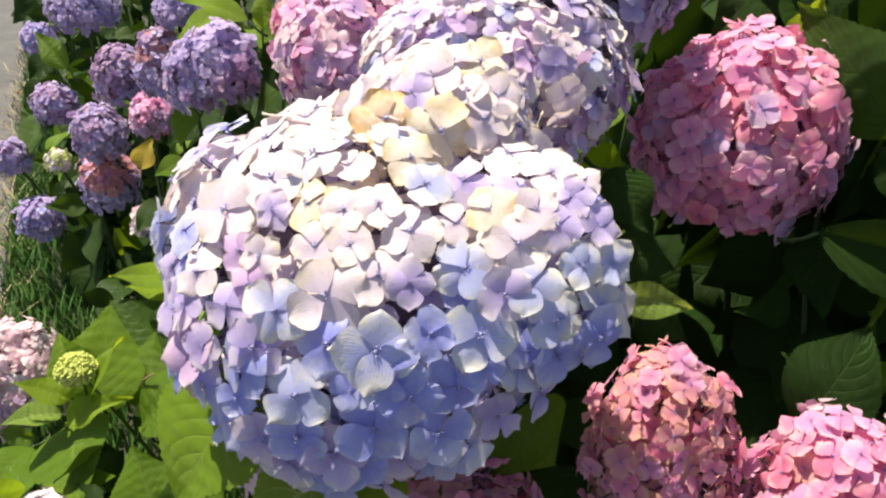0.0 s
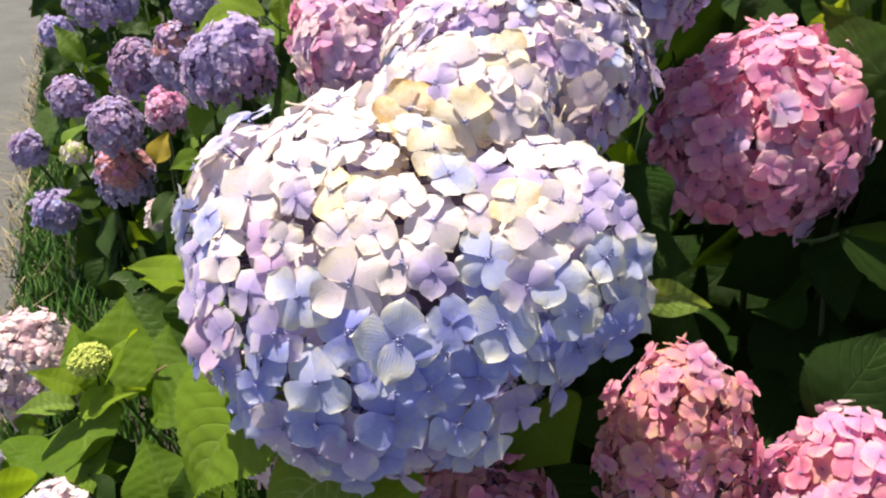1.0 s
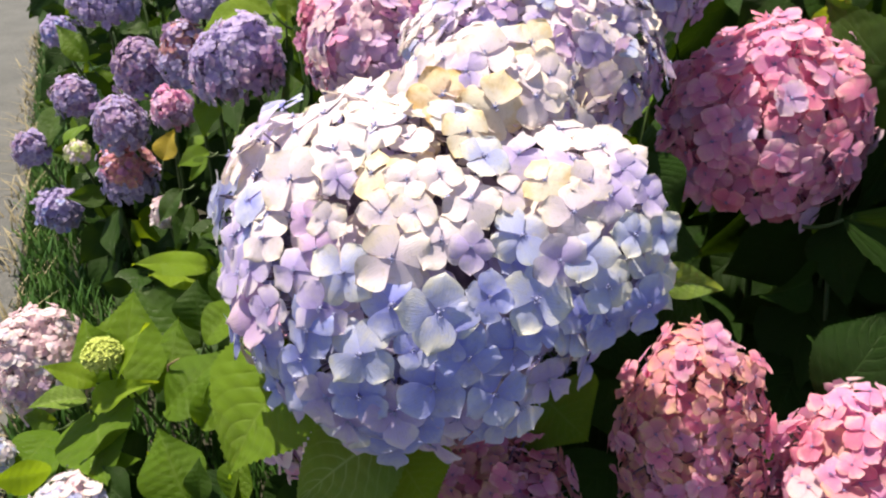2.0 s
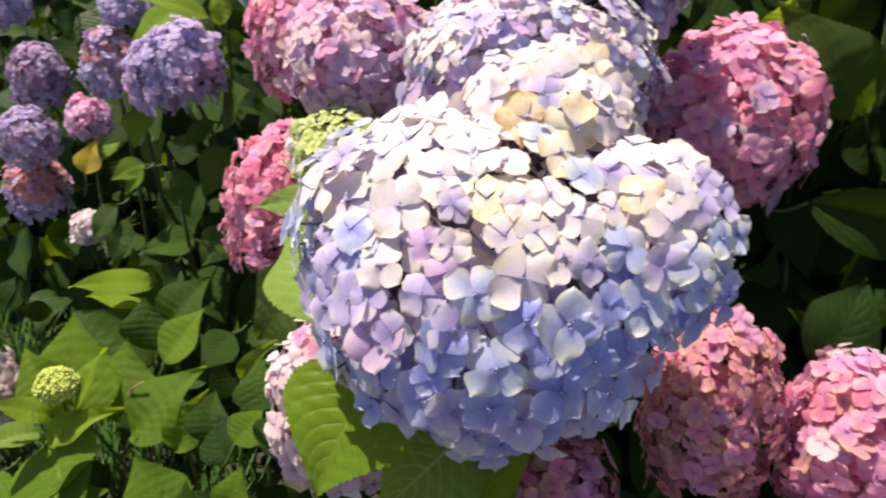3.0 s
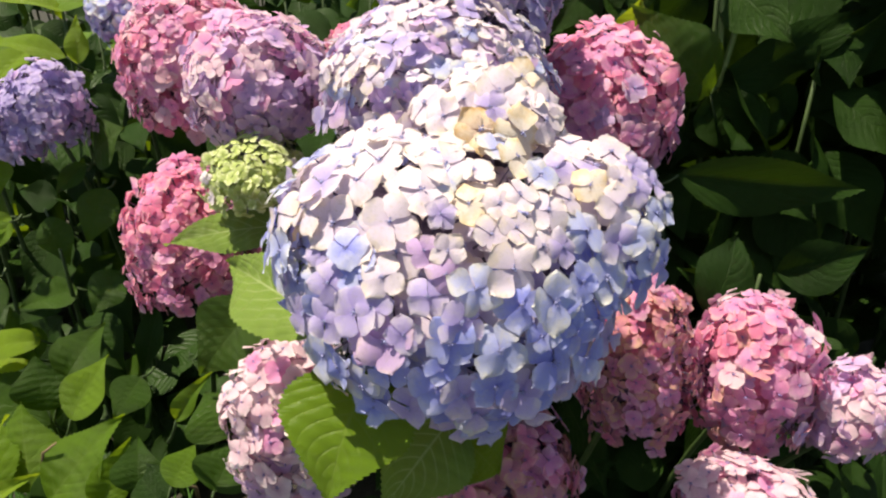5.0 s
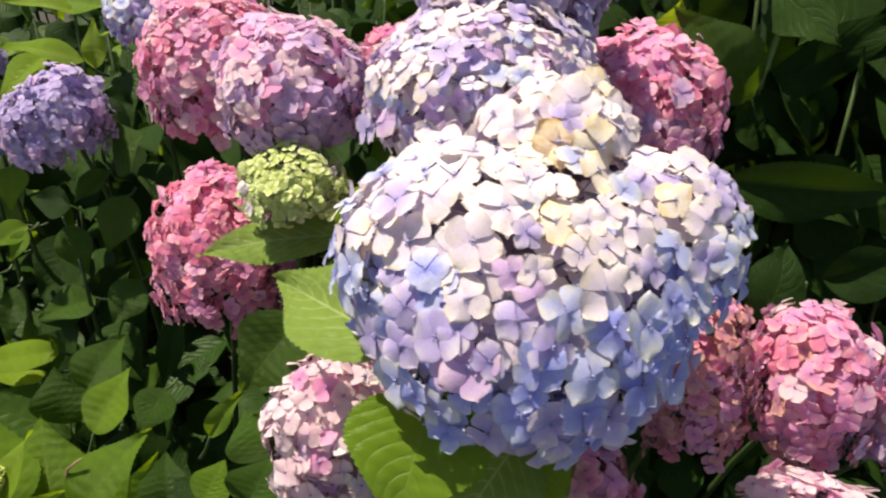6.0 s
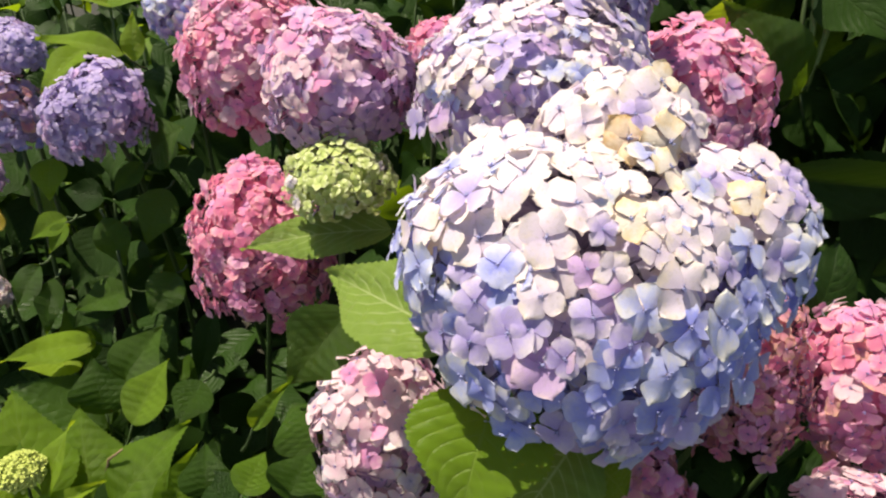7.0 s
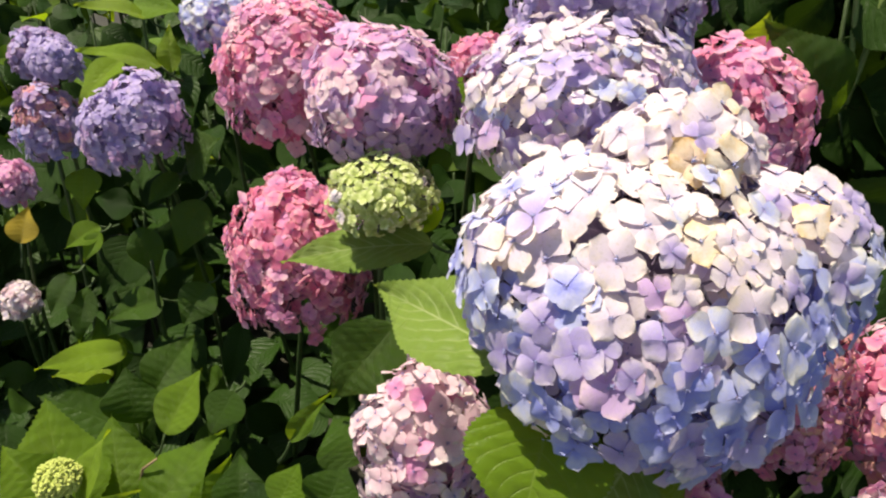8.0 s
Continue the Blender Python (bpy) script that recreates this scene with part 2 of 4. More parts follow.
def tube(points, radii, sides=7):
    """Verts and faces of a round stem through the points."""
    verts, faces = [], []
    pts = [Vector(p) for p in points]
    for i, p in enumerate(pts):
        way = (pts[min(i + 1, len(pts) - 1)] - pts[max(i - 1, 0)]).normalized()
        a = way.orthogonal().normalized() if abs(way.z) < 0.99 else Vector((1, 0, 0))
        a = (Vector((1, 0, 0)) - way * way.x).normalized() if abs(way.x) < 0.9 else a
        b = way.cross(a)
        for k in range(sides):
            t = 2 * math.pi * k / sides
            verts.append(p + (a * math.cos(t) + b * math.sin(t)) * radii[i])
    for i in range(len(pts) - 1):
        for k in range(sides):
            faces.append((i * sides + k, i * sides + (k + 1) % sides, (i + 1) * sides + (k + 1) % sides, (i + 1) * sides + k))
    faces.append(tuple(range(sides))[::-1])
    faces.append(tuple((len(pts) - 1) * sides + k for k in range(sides)))
    return verts, faces


def tube_mesh(name, points, radii, material, sides=7):
    verts, faces = tube(points, radii, sides)
    return finish(name, verts, faces, None, [material])


def bend(a, b, sag, count=7, rng=random):
    """Points of a stem from a to b that bows sideways and down by sag."""
    a, b = Vector(a), Vector(b)
    out = []
    for i in range(count):
        t = i / (count - 1)
        out.append(a.lerp(b, t) + Vector(sag) * (4 * t * (1 - t)))
    return out


# ---- florets ----
FLORETS, SEPALS = {}, {}


def floret_mesh(tone, variant, fine):
    """Four, at times five or three, rounded sepals round a small bead; one unit from the centre to a tip."""
    key = (tone, variant, fine)
    if key in FLORETS:
        return FLORETS[key]
    rng = random.Random(variant * 31 + 7)
    nv, nu = ((8, 4), (5, 4), (3, 2))[(True, False, None).index(fine)]
    verts, faces, uvs, slots = [], [], [], []
    count = (4, 4, 4, 4, 5, 4, 3, 4)[variant % 8]
    turn = rng.random() * 6.28
    cup = rng.uniform(-0.26, 0.22)
    for k in range(count):
        ang = turn + 2 * math.pi * k / count + rng.uniform(-0.10, 0.10)
        long = rng.uniform(0.88, 1.06)
        wide = rng.uniform(0.41, 0.51) * (0.86 if count == 5 else 1.12 if count == 3 else 1.0)
        tilt = cup + rng.uniform(-0.28, 0.28)
        curl, ruffle = rng.uniform(-0.40, 0.14), rng.uniform(0.02, 0.08)
        wave, skew = rng.uniform(0, 6.28), rng.uniform(-0.08, 0.08)
        dome, nick = rng.uniform(-0.34, 0.26), rng.uniform(0.01, 0.075)
        waist, blunt = rng.uniform(1.02, 1.40), rng.uniform(0.66, 0.95)
        lift = 0.065 if k % 2 else -0.02
        first = len(verts)
        for i in range(nv + 1):
            v = 1 - (1 - i / nv) ** 1.35
            half = wide * max(0.0, math.sin(math.pi * min(1.0, v ** waist))) ** blunt * (1 + nick * math.sin(wave * 2 + v * 11)) + 0.04 * (1 - v)
            for j in range(nu + 1):
                u = 2 * j / nu - 1
                r = 0.04 + long * (v - 0.07 * u * u * v * v)
                side = half * u * (1 + nick * math.sin(wave + v * 7 + (2.0 if u > 0 else 0.0))) + skew * v * v
                z = lift + math.sin(tilt) * r + curl * v * v * 0.5 + dome * (half * u) ** 2 * 2.0 + ruffle * math.sin(wave + u * 3.0 + v * 4.0) * v
                verts.append((math.cos(ang) * r - math.sin(ang) * side, math.sin(ang) * r + math.cos(ang) * side, z))
                uvs.append((u, v))
        for i in range(nv):
            for j in range(nu):
                a = first + i * (nu + 1) + j
                faces.append((a, a + 1, a + nu + 2, a + nu + 1))
                slots.append(0)
    bead = bmesh.new()
    bmesh.ops.create_icosphere(bead, subdivisions=1, radius=0.058)
    first = len(verts)
    verts += [(p.co.x, p.co.y, p.co.z * 1.1 + 0.07) for p in bead.verts]
    uvs += [(0, 0)] * len(bead.verts)
    for f in bead.faces:
        faces.append(tuple(first + p.index for p in f.verts))
        slots.append(1)
    bead.free()
    if fine:
        for k in range(6):
            ang, r = k * 1.05 + rng.random(), rng.uniform(0.07, 0.12)
            x, y, z, s = math.cos(ang) * r, math.sin(ang) * r, rng.uniform(0.08, 0.15), 0.024
            first = len(verts)
            verts += [(x - s, y, z), (x + s, y, z), (x, y - s, z), (x, y + s, z), (x, y, z + s), (x * 0.3, y * 0.3, 0)]
            uvs += [(0, 0)] * 6
            for a, b in ((0, 2), (2, 1), (1, 3), (3, 0)):
                faces += [(first + a, first + b, first + 4), (first + b, first + a, first + 5)]
                slots += [1, 1]
    eye = EYE_PINK if tone in ("pink", "rose", "dusky", "pale_pink", "lilac") else (BUD_GREEN if tone == "lime" else EYE)
    if fine:
        SEPALS[key] = (verts, faces, uvs, count, (nv + 1) * (nu + 1), nv * nu, eye)
    FLORETS[key] = finish("floret_" + tone, verts, faces, uvs, [PETAL[tone], eye], slots)
    return FLORETS[key]


def open_floret(tone, variant, owner, m):
    """A floret whose sepals are parts of their own round its eye."""
    floret_mesh(tone, variant, True)
    verts, faces, uvs, count, per, quads, eye = SEPALS[(tone, variant, True)]
    key = ("split", tone, variant)
    if key not in SEPALS:
        first = count * per
        pieces = [finish("floret_eye", verts[first:], [tuple(i - first for i in f) for f in faces[count * quads:]], uvs[first:], [eye])]
        for k in range(count):
            pieces.append(finish("sepal_" + tone, verts[k * per:(k + 1) * per], [tuple(i - k * per for i in f) for f in faces[k * quads:(k + 1) * quads]],
                                 uvs[k * per:(k + 1) * per], [PETAL[tone]]))
        SEPALS[key] = pieces
    ob = part("floret", SEPALS[key][0], owner, m)
    for me in SEPALS[key][1:]:
        part("sepal", me, ob)
    return ob


# ---- leaves ----
LEAVES = {}


def leaf_mesh(tone, variant, fine):
    """A broad toothed leaf with a sunk midrib and quilted sides, one unit long along y, width one."""
    key = (tone, variant, fine)
    if key in LEAVES:
        return LEAVES[key]
    rng = random.Random(variant * 17 + 3)
    nv, nu = (52, 8) if fine else (10, 4)
    droop, fold, roll_side = rng.uniform(0.06, 0.34), rng.uniform(0.14, 0.42), rng.uniform(-0.10, 0.10)
    wave, waves = rng.uniform(0, 6.28), rng.uniform(0.015, 0.05)
    tip = rng.uniform(1.5, 2.1)
    verts, faces, uvs = [], [], []
    for i in range(nv + 1):
        v = i / nv
        half = 0.5 * (math.sin(math.pi * v ** 0.72) ** 0.92) * (1 - 0.15 * v ** 4) * 1.04 if 0 < v < 1 else 0.0
        if v > 0.9:
            half *= max(0.0, 1 - ((v - 0.9) / 0.1) ** tip * 0.5)
        if v > 0.5:
            half *= 1 - 0.30 * math.sin(math.pi * (v - 0.5))
        tooth = (0.014 if i % 2 else -0.010) if fine else 0.0
        for j in range(nu + 1):
            u = 2 * j / nu - 1
            edge = abs(u) > 0.99
            x = (half + (tooth if 0.08 < v < 0.97 else 0)) * u if edge else half * u
            quilt = ({"pale": 0.034, "deep": 0.006}.get(tone, 0.014) if fine else 0.0) * (abs(math.sin((v - 0.36 * abs(u) ** 1.25) * 27.0)) - 0.5) * (1 - abs(u) ** 3) * min(1.0, 3 * abs(u))
            z = fold * abs(x) + 1.5 * droop * (v - v * v) + waves * math.sin(wave + v * 9 + (2 if u > 0 else 0)) * abs(u) + roll_side * x - 0.25 * x * x + quilt
            verts.append((x, v, z))
            uvs.append((u, v))
    for i in range(nv):
        for j in range(nu):
            a = i * (nu + 1) + j
            faces.append((a, a + 1, a + nu + 2, a + nu + 1))
    LEAVES[key] = finish("leaf_" + tone, verts, faces, uvs, [LEAF[tone]])
    return LEAVES[key]


OPEN_SIDE = Vector((-0.15, -0.75, 0.62))


def leaf_pose(base, tip, width, facing=OPEN_SIDE):
    base, tip = Vector(base), Vector(tip)
    y = tip - base
    long = y.length
    y.normalize()
    z = facing - y * facing.dot(y)
    z = z.normalized() if z.length > 0.05 else y.orthogonal().normalized()
    x = y.cross(z)
    m = Matrix((x, y, z)).transposed().to_4x4()
    m.translation = base
    return m @ Matrix.Diagonal((width, long, (width + long) / 2, 1))


def add_leaf(owner, base, tip, width, tone, rng, fine=True, facing=OPEN_SIDE, variant=None):
    return part("leaf", leaf_mesh(tone, rng.randrange(6) if variant is None else variant, fine), owner, leaf_pose(base, tip, width, facing))


# ---- the ground ----
def edge_of_road(y):
    return -1.17 - 0.52 * (y - 1.5)


def sheet(name, corners, steps, z, material, label, category, uneven=0.0):
    """A ground sheet between four corners, gently uneven."""
    verts, faces = [], []
    for i in range(steps + 1):
        for j in range(steps + 1):
            s, t = i / steps, j / steps
            a = Vector(corners[0]).lerp(Vector(corners[1]), s)
            b = Vector(corners[3]).lerp(Vector(corners[2]), s)
            p = a.lerp(b, t)
            verts.append((p.x, p.y, z + uneven * noise.noise((p.x * 3, p.y * 3, 0))))
    for i in range(steps):
        for j in range(steps):
            a = i * (steps + 1) + j
            faces.append((a, a + steps + 1, a + steps + 2, a + 1))
    ob = new(name, finish(name, verts, faces, None, [material]))
    return tagged(ob, label, category, kind="structure")


sheet("ground", ((-400, -400), (400, -400), (400, 400), (-400, 400)), 60, GROUND, SOIL, "dark soil and short turf under the shrubs", "ground")
sheet("road", ((edge_of_road(-6) - 3.2, -6), (edge_of_road(-6), -6), (edge_of_road(40), 40), (edge_of_road(40) - 3.2, 40)), 40, GROUND + 0.006, ASPHALT,
      "grey asphalt road along the flower bed", "road")


def grass_patch(name, count, where, tall, material, label, seed, lean=0.5):
    """Many bent blades, rooted in the ground."""
    rng = random.Random(seed)
    verts, faces = [], []
    for _ in range(count):
        x, y = where(rng)
        h, w, a = rng.uniform(*tall), rng.uniform(0.0022, 0.0045), rng.uniform(0, 6.28)
        dx, dy = math.cos(a), math.sin(a)
        out = rng.uniform(0.1, lean) * h
        first = len(verts)
        for s, k in ((0.0, 1.0), (0.45, 0.85), (0.8, 0.5)):
            px, py, pz = x + dx * out * s * s, y + dy * out * s * s, GROUND - 0.004 + h * s * (1 - 0.25 * s)
            verts += [(px - dy * w * k, py + dx * w * k, pz), (px + dy * w * k, py - dx * w * k, pz)]
        verts.append((x + dx * out, y + dy * out, GROUND + h * 0.78))
        faces += [(first, first + 1, first + 3, first + 2), (first + 2, first + 3, first + 5, first + 4), (first + 4, first + 5, first + 6)]
    ob = new(name, finish(name, verts, faces, None, [material]))
    return tagged(ob, label, "grass", kind="stuff")


def verge(rng):
    y = 0.7 + 5.0 * rng.random() ** 1.4
    return edge_of_road(y) + 0.02 + rng.random() ** 1.2 * 0.55, y


def road_edge(rng):
    y = 0.8 + 4.5 * rng.random()
    return edge_of_road(y) + rng.gauss(0.0, 0.03), y


grass_patch("grass", 16000, verge, (0.03, 0.12), GRASS, "green grass verge between the road and the shrubs", 5)
grass_patch("dry_grass", 600, road_edge, (0.03, 0.10), STRAW, "dry straw-coloured grass along the road's edge", 6, 1.6)


# ---- flower heads ----
CANOPY = []


def sphere_points(count, lowest, rng):
    """Evenly strewn directions over a ball, down to the given height."""
    pts = []
    for i in range(count):
        z = 1 - (1 - lowest) * (i + 0.5) / count
        a = i * 2.399963 + rng.uniform(-0.22, 0.22)
        r = math.sqrt(max(0.0, 1 - z * z))
        pts.append(Vector((r * math.cos(a), r * math.sin(a), z)))
    return pts


def gather(name, rows, owner):
    """Joins many small meshes, each at its pose in the world, into one object under its owner."""
    verts, faces, uvs, slots, mats = [], [], [], [], []
    for me, m in rows:
        key = ("arrays", me.name)
        if key not in FLORETS:
            co = np.empty(len(me.vertices) * 3, dtype=np.float64)
            me.vertices.foreach_get("co", co)
            loop_uv = np.zeros(len(me.loops) * 2, dtype=np.float32)
            me.uv_layers[0].data.foreach_get("uv", loop_uv)
            vert_uv = np.zeros((len(me.vertices), 2))
            for loop, value in zip(me.loops, loop_uv.reshape(-1, 2)):
                vert_uv[loop.vertex_index] = value
            FLORETS[key] = (np.c_[co.reshape(-1, 3), np.ones(len(me.vertices))], [tuple(p.vertices) for p in me.polygons], vert_uv, [p.material_index for p in me.polygons])
        co, polys, vert_uv, mat_index = FLORETS[key]
        first = len(verts)
        verts.extend((co @ np.array(m).T)[:, :3].tolist())
        faces.extend(tuple(first + k for k in p) for p in polys)
        uvs.extend(vert_uv.tolist())
        index = []
        for mat in me.materials:
            if mat not in mats:
                mats.append(mat)
            index.append(mats.index(mat))
        slots.extend(index[k] for k in mat_index)
    return part(name, finish(name, verts, faces, uvs, mats, slots), owner, kind="stuff") if verts else None


def flower(lobes, tones, size, label, foot=None, fine=False, lowest=-0.75, dense=1.0, seed=1, lump=0.11, half_way=0.5, inside=(), sway=0.27, picked=(), bell=2.6):
    """One flowering shoot: a stem from the ground, and a head of one or more rounded lobes of florets on fine pedicels.
    tones: rows of (tone, weight at the crown, weight at the foot of the head), changing over at half_way."""
    rng = random.Random(seed)
    lobes = [(Vector(c), Vector(r) - Vector((1, 1, 1)) * size * 0.28) for c, r in lobes]
    centre, radii = lobes[0]
    foot = Vector(foot or (centre.x + rng.uniform(-0.08, 0.10), centre.y + rng.uniform(0.05, 0.22), 0))
    foot.z = GROUND
    head = thing("hydrangea_flower", foot, label, "flower", "hydrangea flower heads")
    CANOPY.append((centre.x, centre.y, centre.z - radii.z))
    neck = centre - Vector((0, 0, radii.z * 0.35))
    part("stem", tube_mesh("stem", bend(foot, neck, (rng.uniform(-0.03, 0.03), 0.04, 0)), [0.0055, 0.005, 0.005, 0.0045, 0.004, 0.004, 0.0035], STALK), head)
    stalk_verts, stalk_faces, rows, rest = [], [], [], []
    for number, (centre, radii) in enumerate(lobes):
        others = [o for k, o in enumerate(lobes) if k != number] + [(Vector(c), Vector(r)) for c, r in inside]
        # the heart of the head: short branchlets, close together
        core = bmesh.new()
        bmesh.ops.create_icosphere(core, subdivisions=3, radius=1.0)
        for p in core.verts:
            k = 0.66 + 0.22 * noise.noise(p.co * 5.0 + Vector((seed, 0, 0)))
            p.co = Vector((p.co.x * radii.x * k, p.co.y * radii.y * k, max(p.co.z, -0.6) * radii.z * k))
        me = bpy.data.meshes.new("flower_heart")
        core.to_mesh(me)
        core.free()
        me.materials.append(PEDICEL)
        part("flower_heart", me, head, Matrix.Translation(centre))
        area = 2 * math.pi * (1 - lowest) * (radii.x * radii.y * radii.z) ** (2 / 3)
        count = int(area / (size * 1.26) ** 2 * dense) + 8
        for layer, share in ((1.0, 1.0), (0.80, 1.0)):
            for d in sphere_points(int(count * share), lowest, rng):
                swell = 1 + lump * noise.noise(d * 2.8 + Vector((seed * 3.1, 0, 0))) * 2 + lump * 0.5 * noise.noise(d * 6.5 + Vector((0, seed * 1.7, 0))) + rng.uniform(-0.075, 0.045)
                n = Vector((d.x / radii.x, d.y / radii.y, d.z / radii.z)).normalized()
                if d.z < 0:
                    n = Vector((n.x, n.y, n.z * 0.35)).normalized()
                if d.z < 0 and bell > 2:
                    # the flanks hang down like a bell and end in a ragged rim
                    rho = math.hypot(d.x, d.y)
                    d = d * (rho ** bell + (-d.z) ** bell) ** (-1 / bell)
                    d.z *= 1 + 0.9 * lump * noise.noise(Vector((d.x * 3.0, d.y * 3.0, seed * 2.3)))
                at = Vector((d.x * radii.x, d.y * radii.y, d.z * radii.z)) * swell * layer
                place = centre + at
                if any(sum(((place[k] - c[k]) / r[k]) ** 2 for k in range(3)) < 0.82 for c, r in others):
                    continue
                near = min(((place - Vector(q[1])).length for q in picked), default=1.0)
                if layer == 1 and near < size * 0.85:
                    continue
                high = max(0.0, d.z - lowest) / (1 - lowest) + rng.gauss(0, 0.07)
                high = max(0.0, min(1.0, (high - half_way) / 0.5 + 0.5))
                tone = rng.choices([t[0] for t in tones], [t[1] * high + t[2] * (1 - high) + 0.001 for t in tones])[0]
                n = (n + Vector((rng.gauss(0, sway), rng.gauss(0, sway), rng.gauss(0, sway) + 0.08))).normalized()
                turn = n.to_track_quat("Z", "Y").to_matrix().to_4x4() @ pose(0, 0, 0, 0, 0, rng.uniform(0, 360))
                s = size * rng.choice((0.80, 0.92, 1.0, 1.0, 1.08, 1.20)) * (1.0 if layer == 1 else 0.9)
                m = Matrix.Translation(place) @ turn @ Matrix.Scale(s, 4)
                variant = rng.randrange(12 if fine else 6)
                seen = -0.75 * d.y + 0.55 * d.z - 0.15 * d.x
                if layer == 1 and seen > -0.30:
                    rows.append((seen, tone, variant, m))
                else:
                    rest.append((floret_mesh(tone, variant % 6, None), m))
                if layer == 1:
                    v, f = tube((centre + at * 0.60 - n * size * 0.3, place - n * size * 0.02), (0.0011, 0.0007), 4)
                    k = len(stalk_verts)
                    stalk_verts += v
                    stalk_faces += [tuple(k + q for q in face) for face in f]
    for tone, place, n, s in picked:
        place, n = Vector(place), Vector(n)
        turn = n.to_track_quat("Z", "Y").to_matrix().to_4x4() @ pose(0, 0, 0, 0, 0, rng.uniform(0, 360))
        rows.append((9.0, tone, rng.choice((0, 1, 2, 3, 5, 7, 8, 9, 10, 11, 4)), Matrix.Translation(place) @ turn @ Matrix.Scale(s, 4)))
        v, f = tube((place - n * 0.035, place), (0.0011, 0.0008), 4)
        k = len(stalk_verts)
        stalk_verts += v
        stalk_faces += [tuple(k + q for q in face) for face in f]
    rows.sort(key=lambda row: -row[0])
    for k, (seen, tone, variant, m) in enumerate(rows):
        if k < 300 and seen > 8:
            open_floret(tone, variant, head, m)
        elif k < 300:
            part("floret", floret_mesh(tone, variant, fine), head, m)
        else:
            rest.append((floret_mesh(tone, variant % 6, None), m))
    gather("floret_rest", rest, head)
    part("pedicel_rest", finish("pedicel_rest", stalk_verts, stalk_faces, None, [PEDICEL]), head, kind="stuff")
    return head


BLOOMS = []


def bloom(tone, place, facing, size):
    """One of the large open florets of the foremost head."""
    BLOOMS.append((tone, place, facing, size))


bloom("blue", (-0.053, 0.270, 1.054), (0.04, -0.88, 0.47), 0.0198)
bloom("ice", (-0.070, 0.264, 1.028), (-0.05, -0.95, 0.32), 0.0215)
bloom("blue", (-0.032, 0.262, 1.009), (0.13, -0.97, 0.20), 0.0243)
bloom("ice", (-0.029, 0.269, 1.050), (0.14, -0.89, 0.44), 0.0228)
bloom("lavender", (-0.092, 0.273, 0.993), (-0.17, -0.98, 0.09), 0.0203)
bloom("blue", (-0.073, 0.266, 0.999), (-0.07, -0.99, 0.13), 0.0192)
bloom("lavender", (-0.054, 0.265, 0.989), (0.02, -1.00, 0.07), 0.0199)
bloom("blue", (-0.000, 0.273, 0.996), (0.29, -0.95, 0.12), 0.0200)
bloom("ice", (0.021, 0.288, 1.047), (0.35, -0.83, 0.43), 0.0233)
bloom("blue", (0.010, 0.275, 1.024), (0.32, -0.90, 0.29), 0.0201)
bloom("mallow", (-0.143, 0.310, 1.024), (-0.44, -0.84, 0.30), 0.0159)
bloom("lavender", (-0.124, 0.293, 1.037), (-0.31, -0.87, 0.39), 0.0144)
bloom("lavender", (-0.091, 0.276, 1.048), (-0.14, -0.89, 0.44), 0.0179)
bloom("blue", (-0.105, 0.277, 1.015), (-0.23, -0.94, 0.24), 0.0129)
bloom("blue", (-0.014, 0.266, 1.024), (0.21, -0.93, 0.30), 0.0178)
bloom("ice", (-0.079, 0.281, 1.066), (-0.07, -0.84, 0.53), 0.0195)
bloom("cream", (-0.053, 0.281, 1.074), (0.04, -0.82, 0.57), 0.0217)
bloom("cream", (-0.028, 0.289, 1.081), (0.13, -0.79, 0.60), 0.0182)
bloom("lavender", (-0.013, 0.289, 1.077), (0.20, -0.79, 0.57), 0.0140)
bloom("ice", (0.014, 0.303, 1.077), (0.30, -0.75, 0.58), 0.0195)
bloom("cream", (-0.060, 0.299, 1.092), (0.01, -0.76, 0.65), 0.0148)
bloom("cream", (-0.042, 0.299, 1.093), (0.08, -0.75, 0.65), 0.0141)
bloom("lavender", (0.034, 0.294, 1.067), (-0.08, -0.92, 0.39), 0.0168)
bloom("cream", (-0.089, 0.301, 1.085), (-0.11, -0.77, 0.63), 0.0138)
bloom("mallow", (-0.094, 0.293, 1.074), (-0.14, -0.80, 0.58), 0.0137)
bloom("cream", (-0.068, 0.353, 1.121), (-0.02, -0.59, 0.81), 0.0210)
bloom("cream", (-0.090, 0.343, 1.111), (-0.11, -0.63, 0.77), 0.0234)
bloom("cream", (-0.115, 0.336, 1.096), (-0.23, -0.66, 0.71), 0.0215)
bloom("cream", (-0.046, 0.410, 1.136), (-0.44, -0.67, 0.60), 0.0172)
bloom("cream", (-0.081, 0.404, 1.126), (-0.09, -0.43, 0.90), 0.0172)
bloom("tan", (-0.030, 0.380, 1.132), (-0.05, -0.80, 0.58), 0.0225)
bloom("lavender", (-0.085, 0.321, 1.102), (-0.09, -0.69, 0.71), 0.0125)
bloom("cream", (-0.047, 0.314, 1.105), (0.06, -0.70, 0.71), 0.0151)
bloom("cream", (-0.030, 0.319, 1.106), (0.13, -0.69, 0.71), 0.0152)
bloom("mallow", (-0.102, 0.309, 1.085), (-0.17, -0.75, 0.64), 0.0125)
bloom("yellowed", (0.001, 0.375, 1.126), (0.02, -0.91, 0.42), 0.0238)
bloom("cream", (0.025, 0.384, 1.130), (0.24, -0.85, 0.47), 0.0206)
bloom("cream", (0.034, 0.399, 1.139), (0.32, -0.74, 0.59), 0.0181)
bloom("lavender", (-0.016, 0.393, 1.143), (-0.12, -0.78, 0.62), 0.0164)
bloom("ice", (-0.006, 0.335, 1.110), (0.22, -0.64, 0.74), 0.0164)
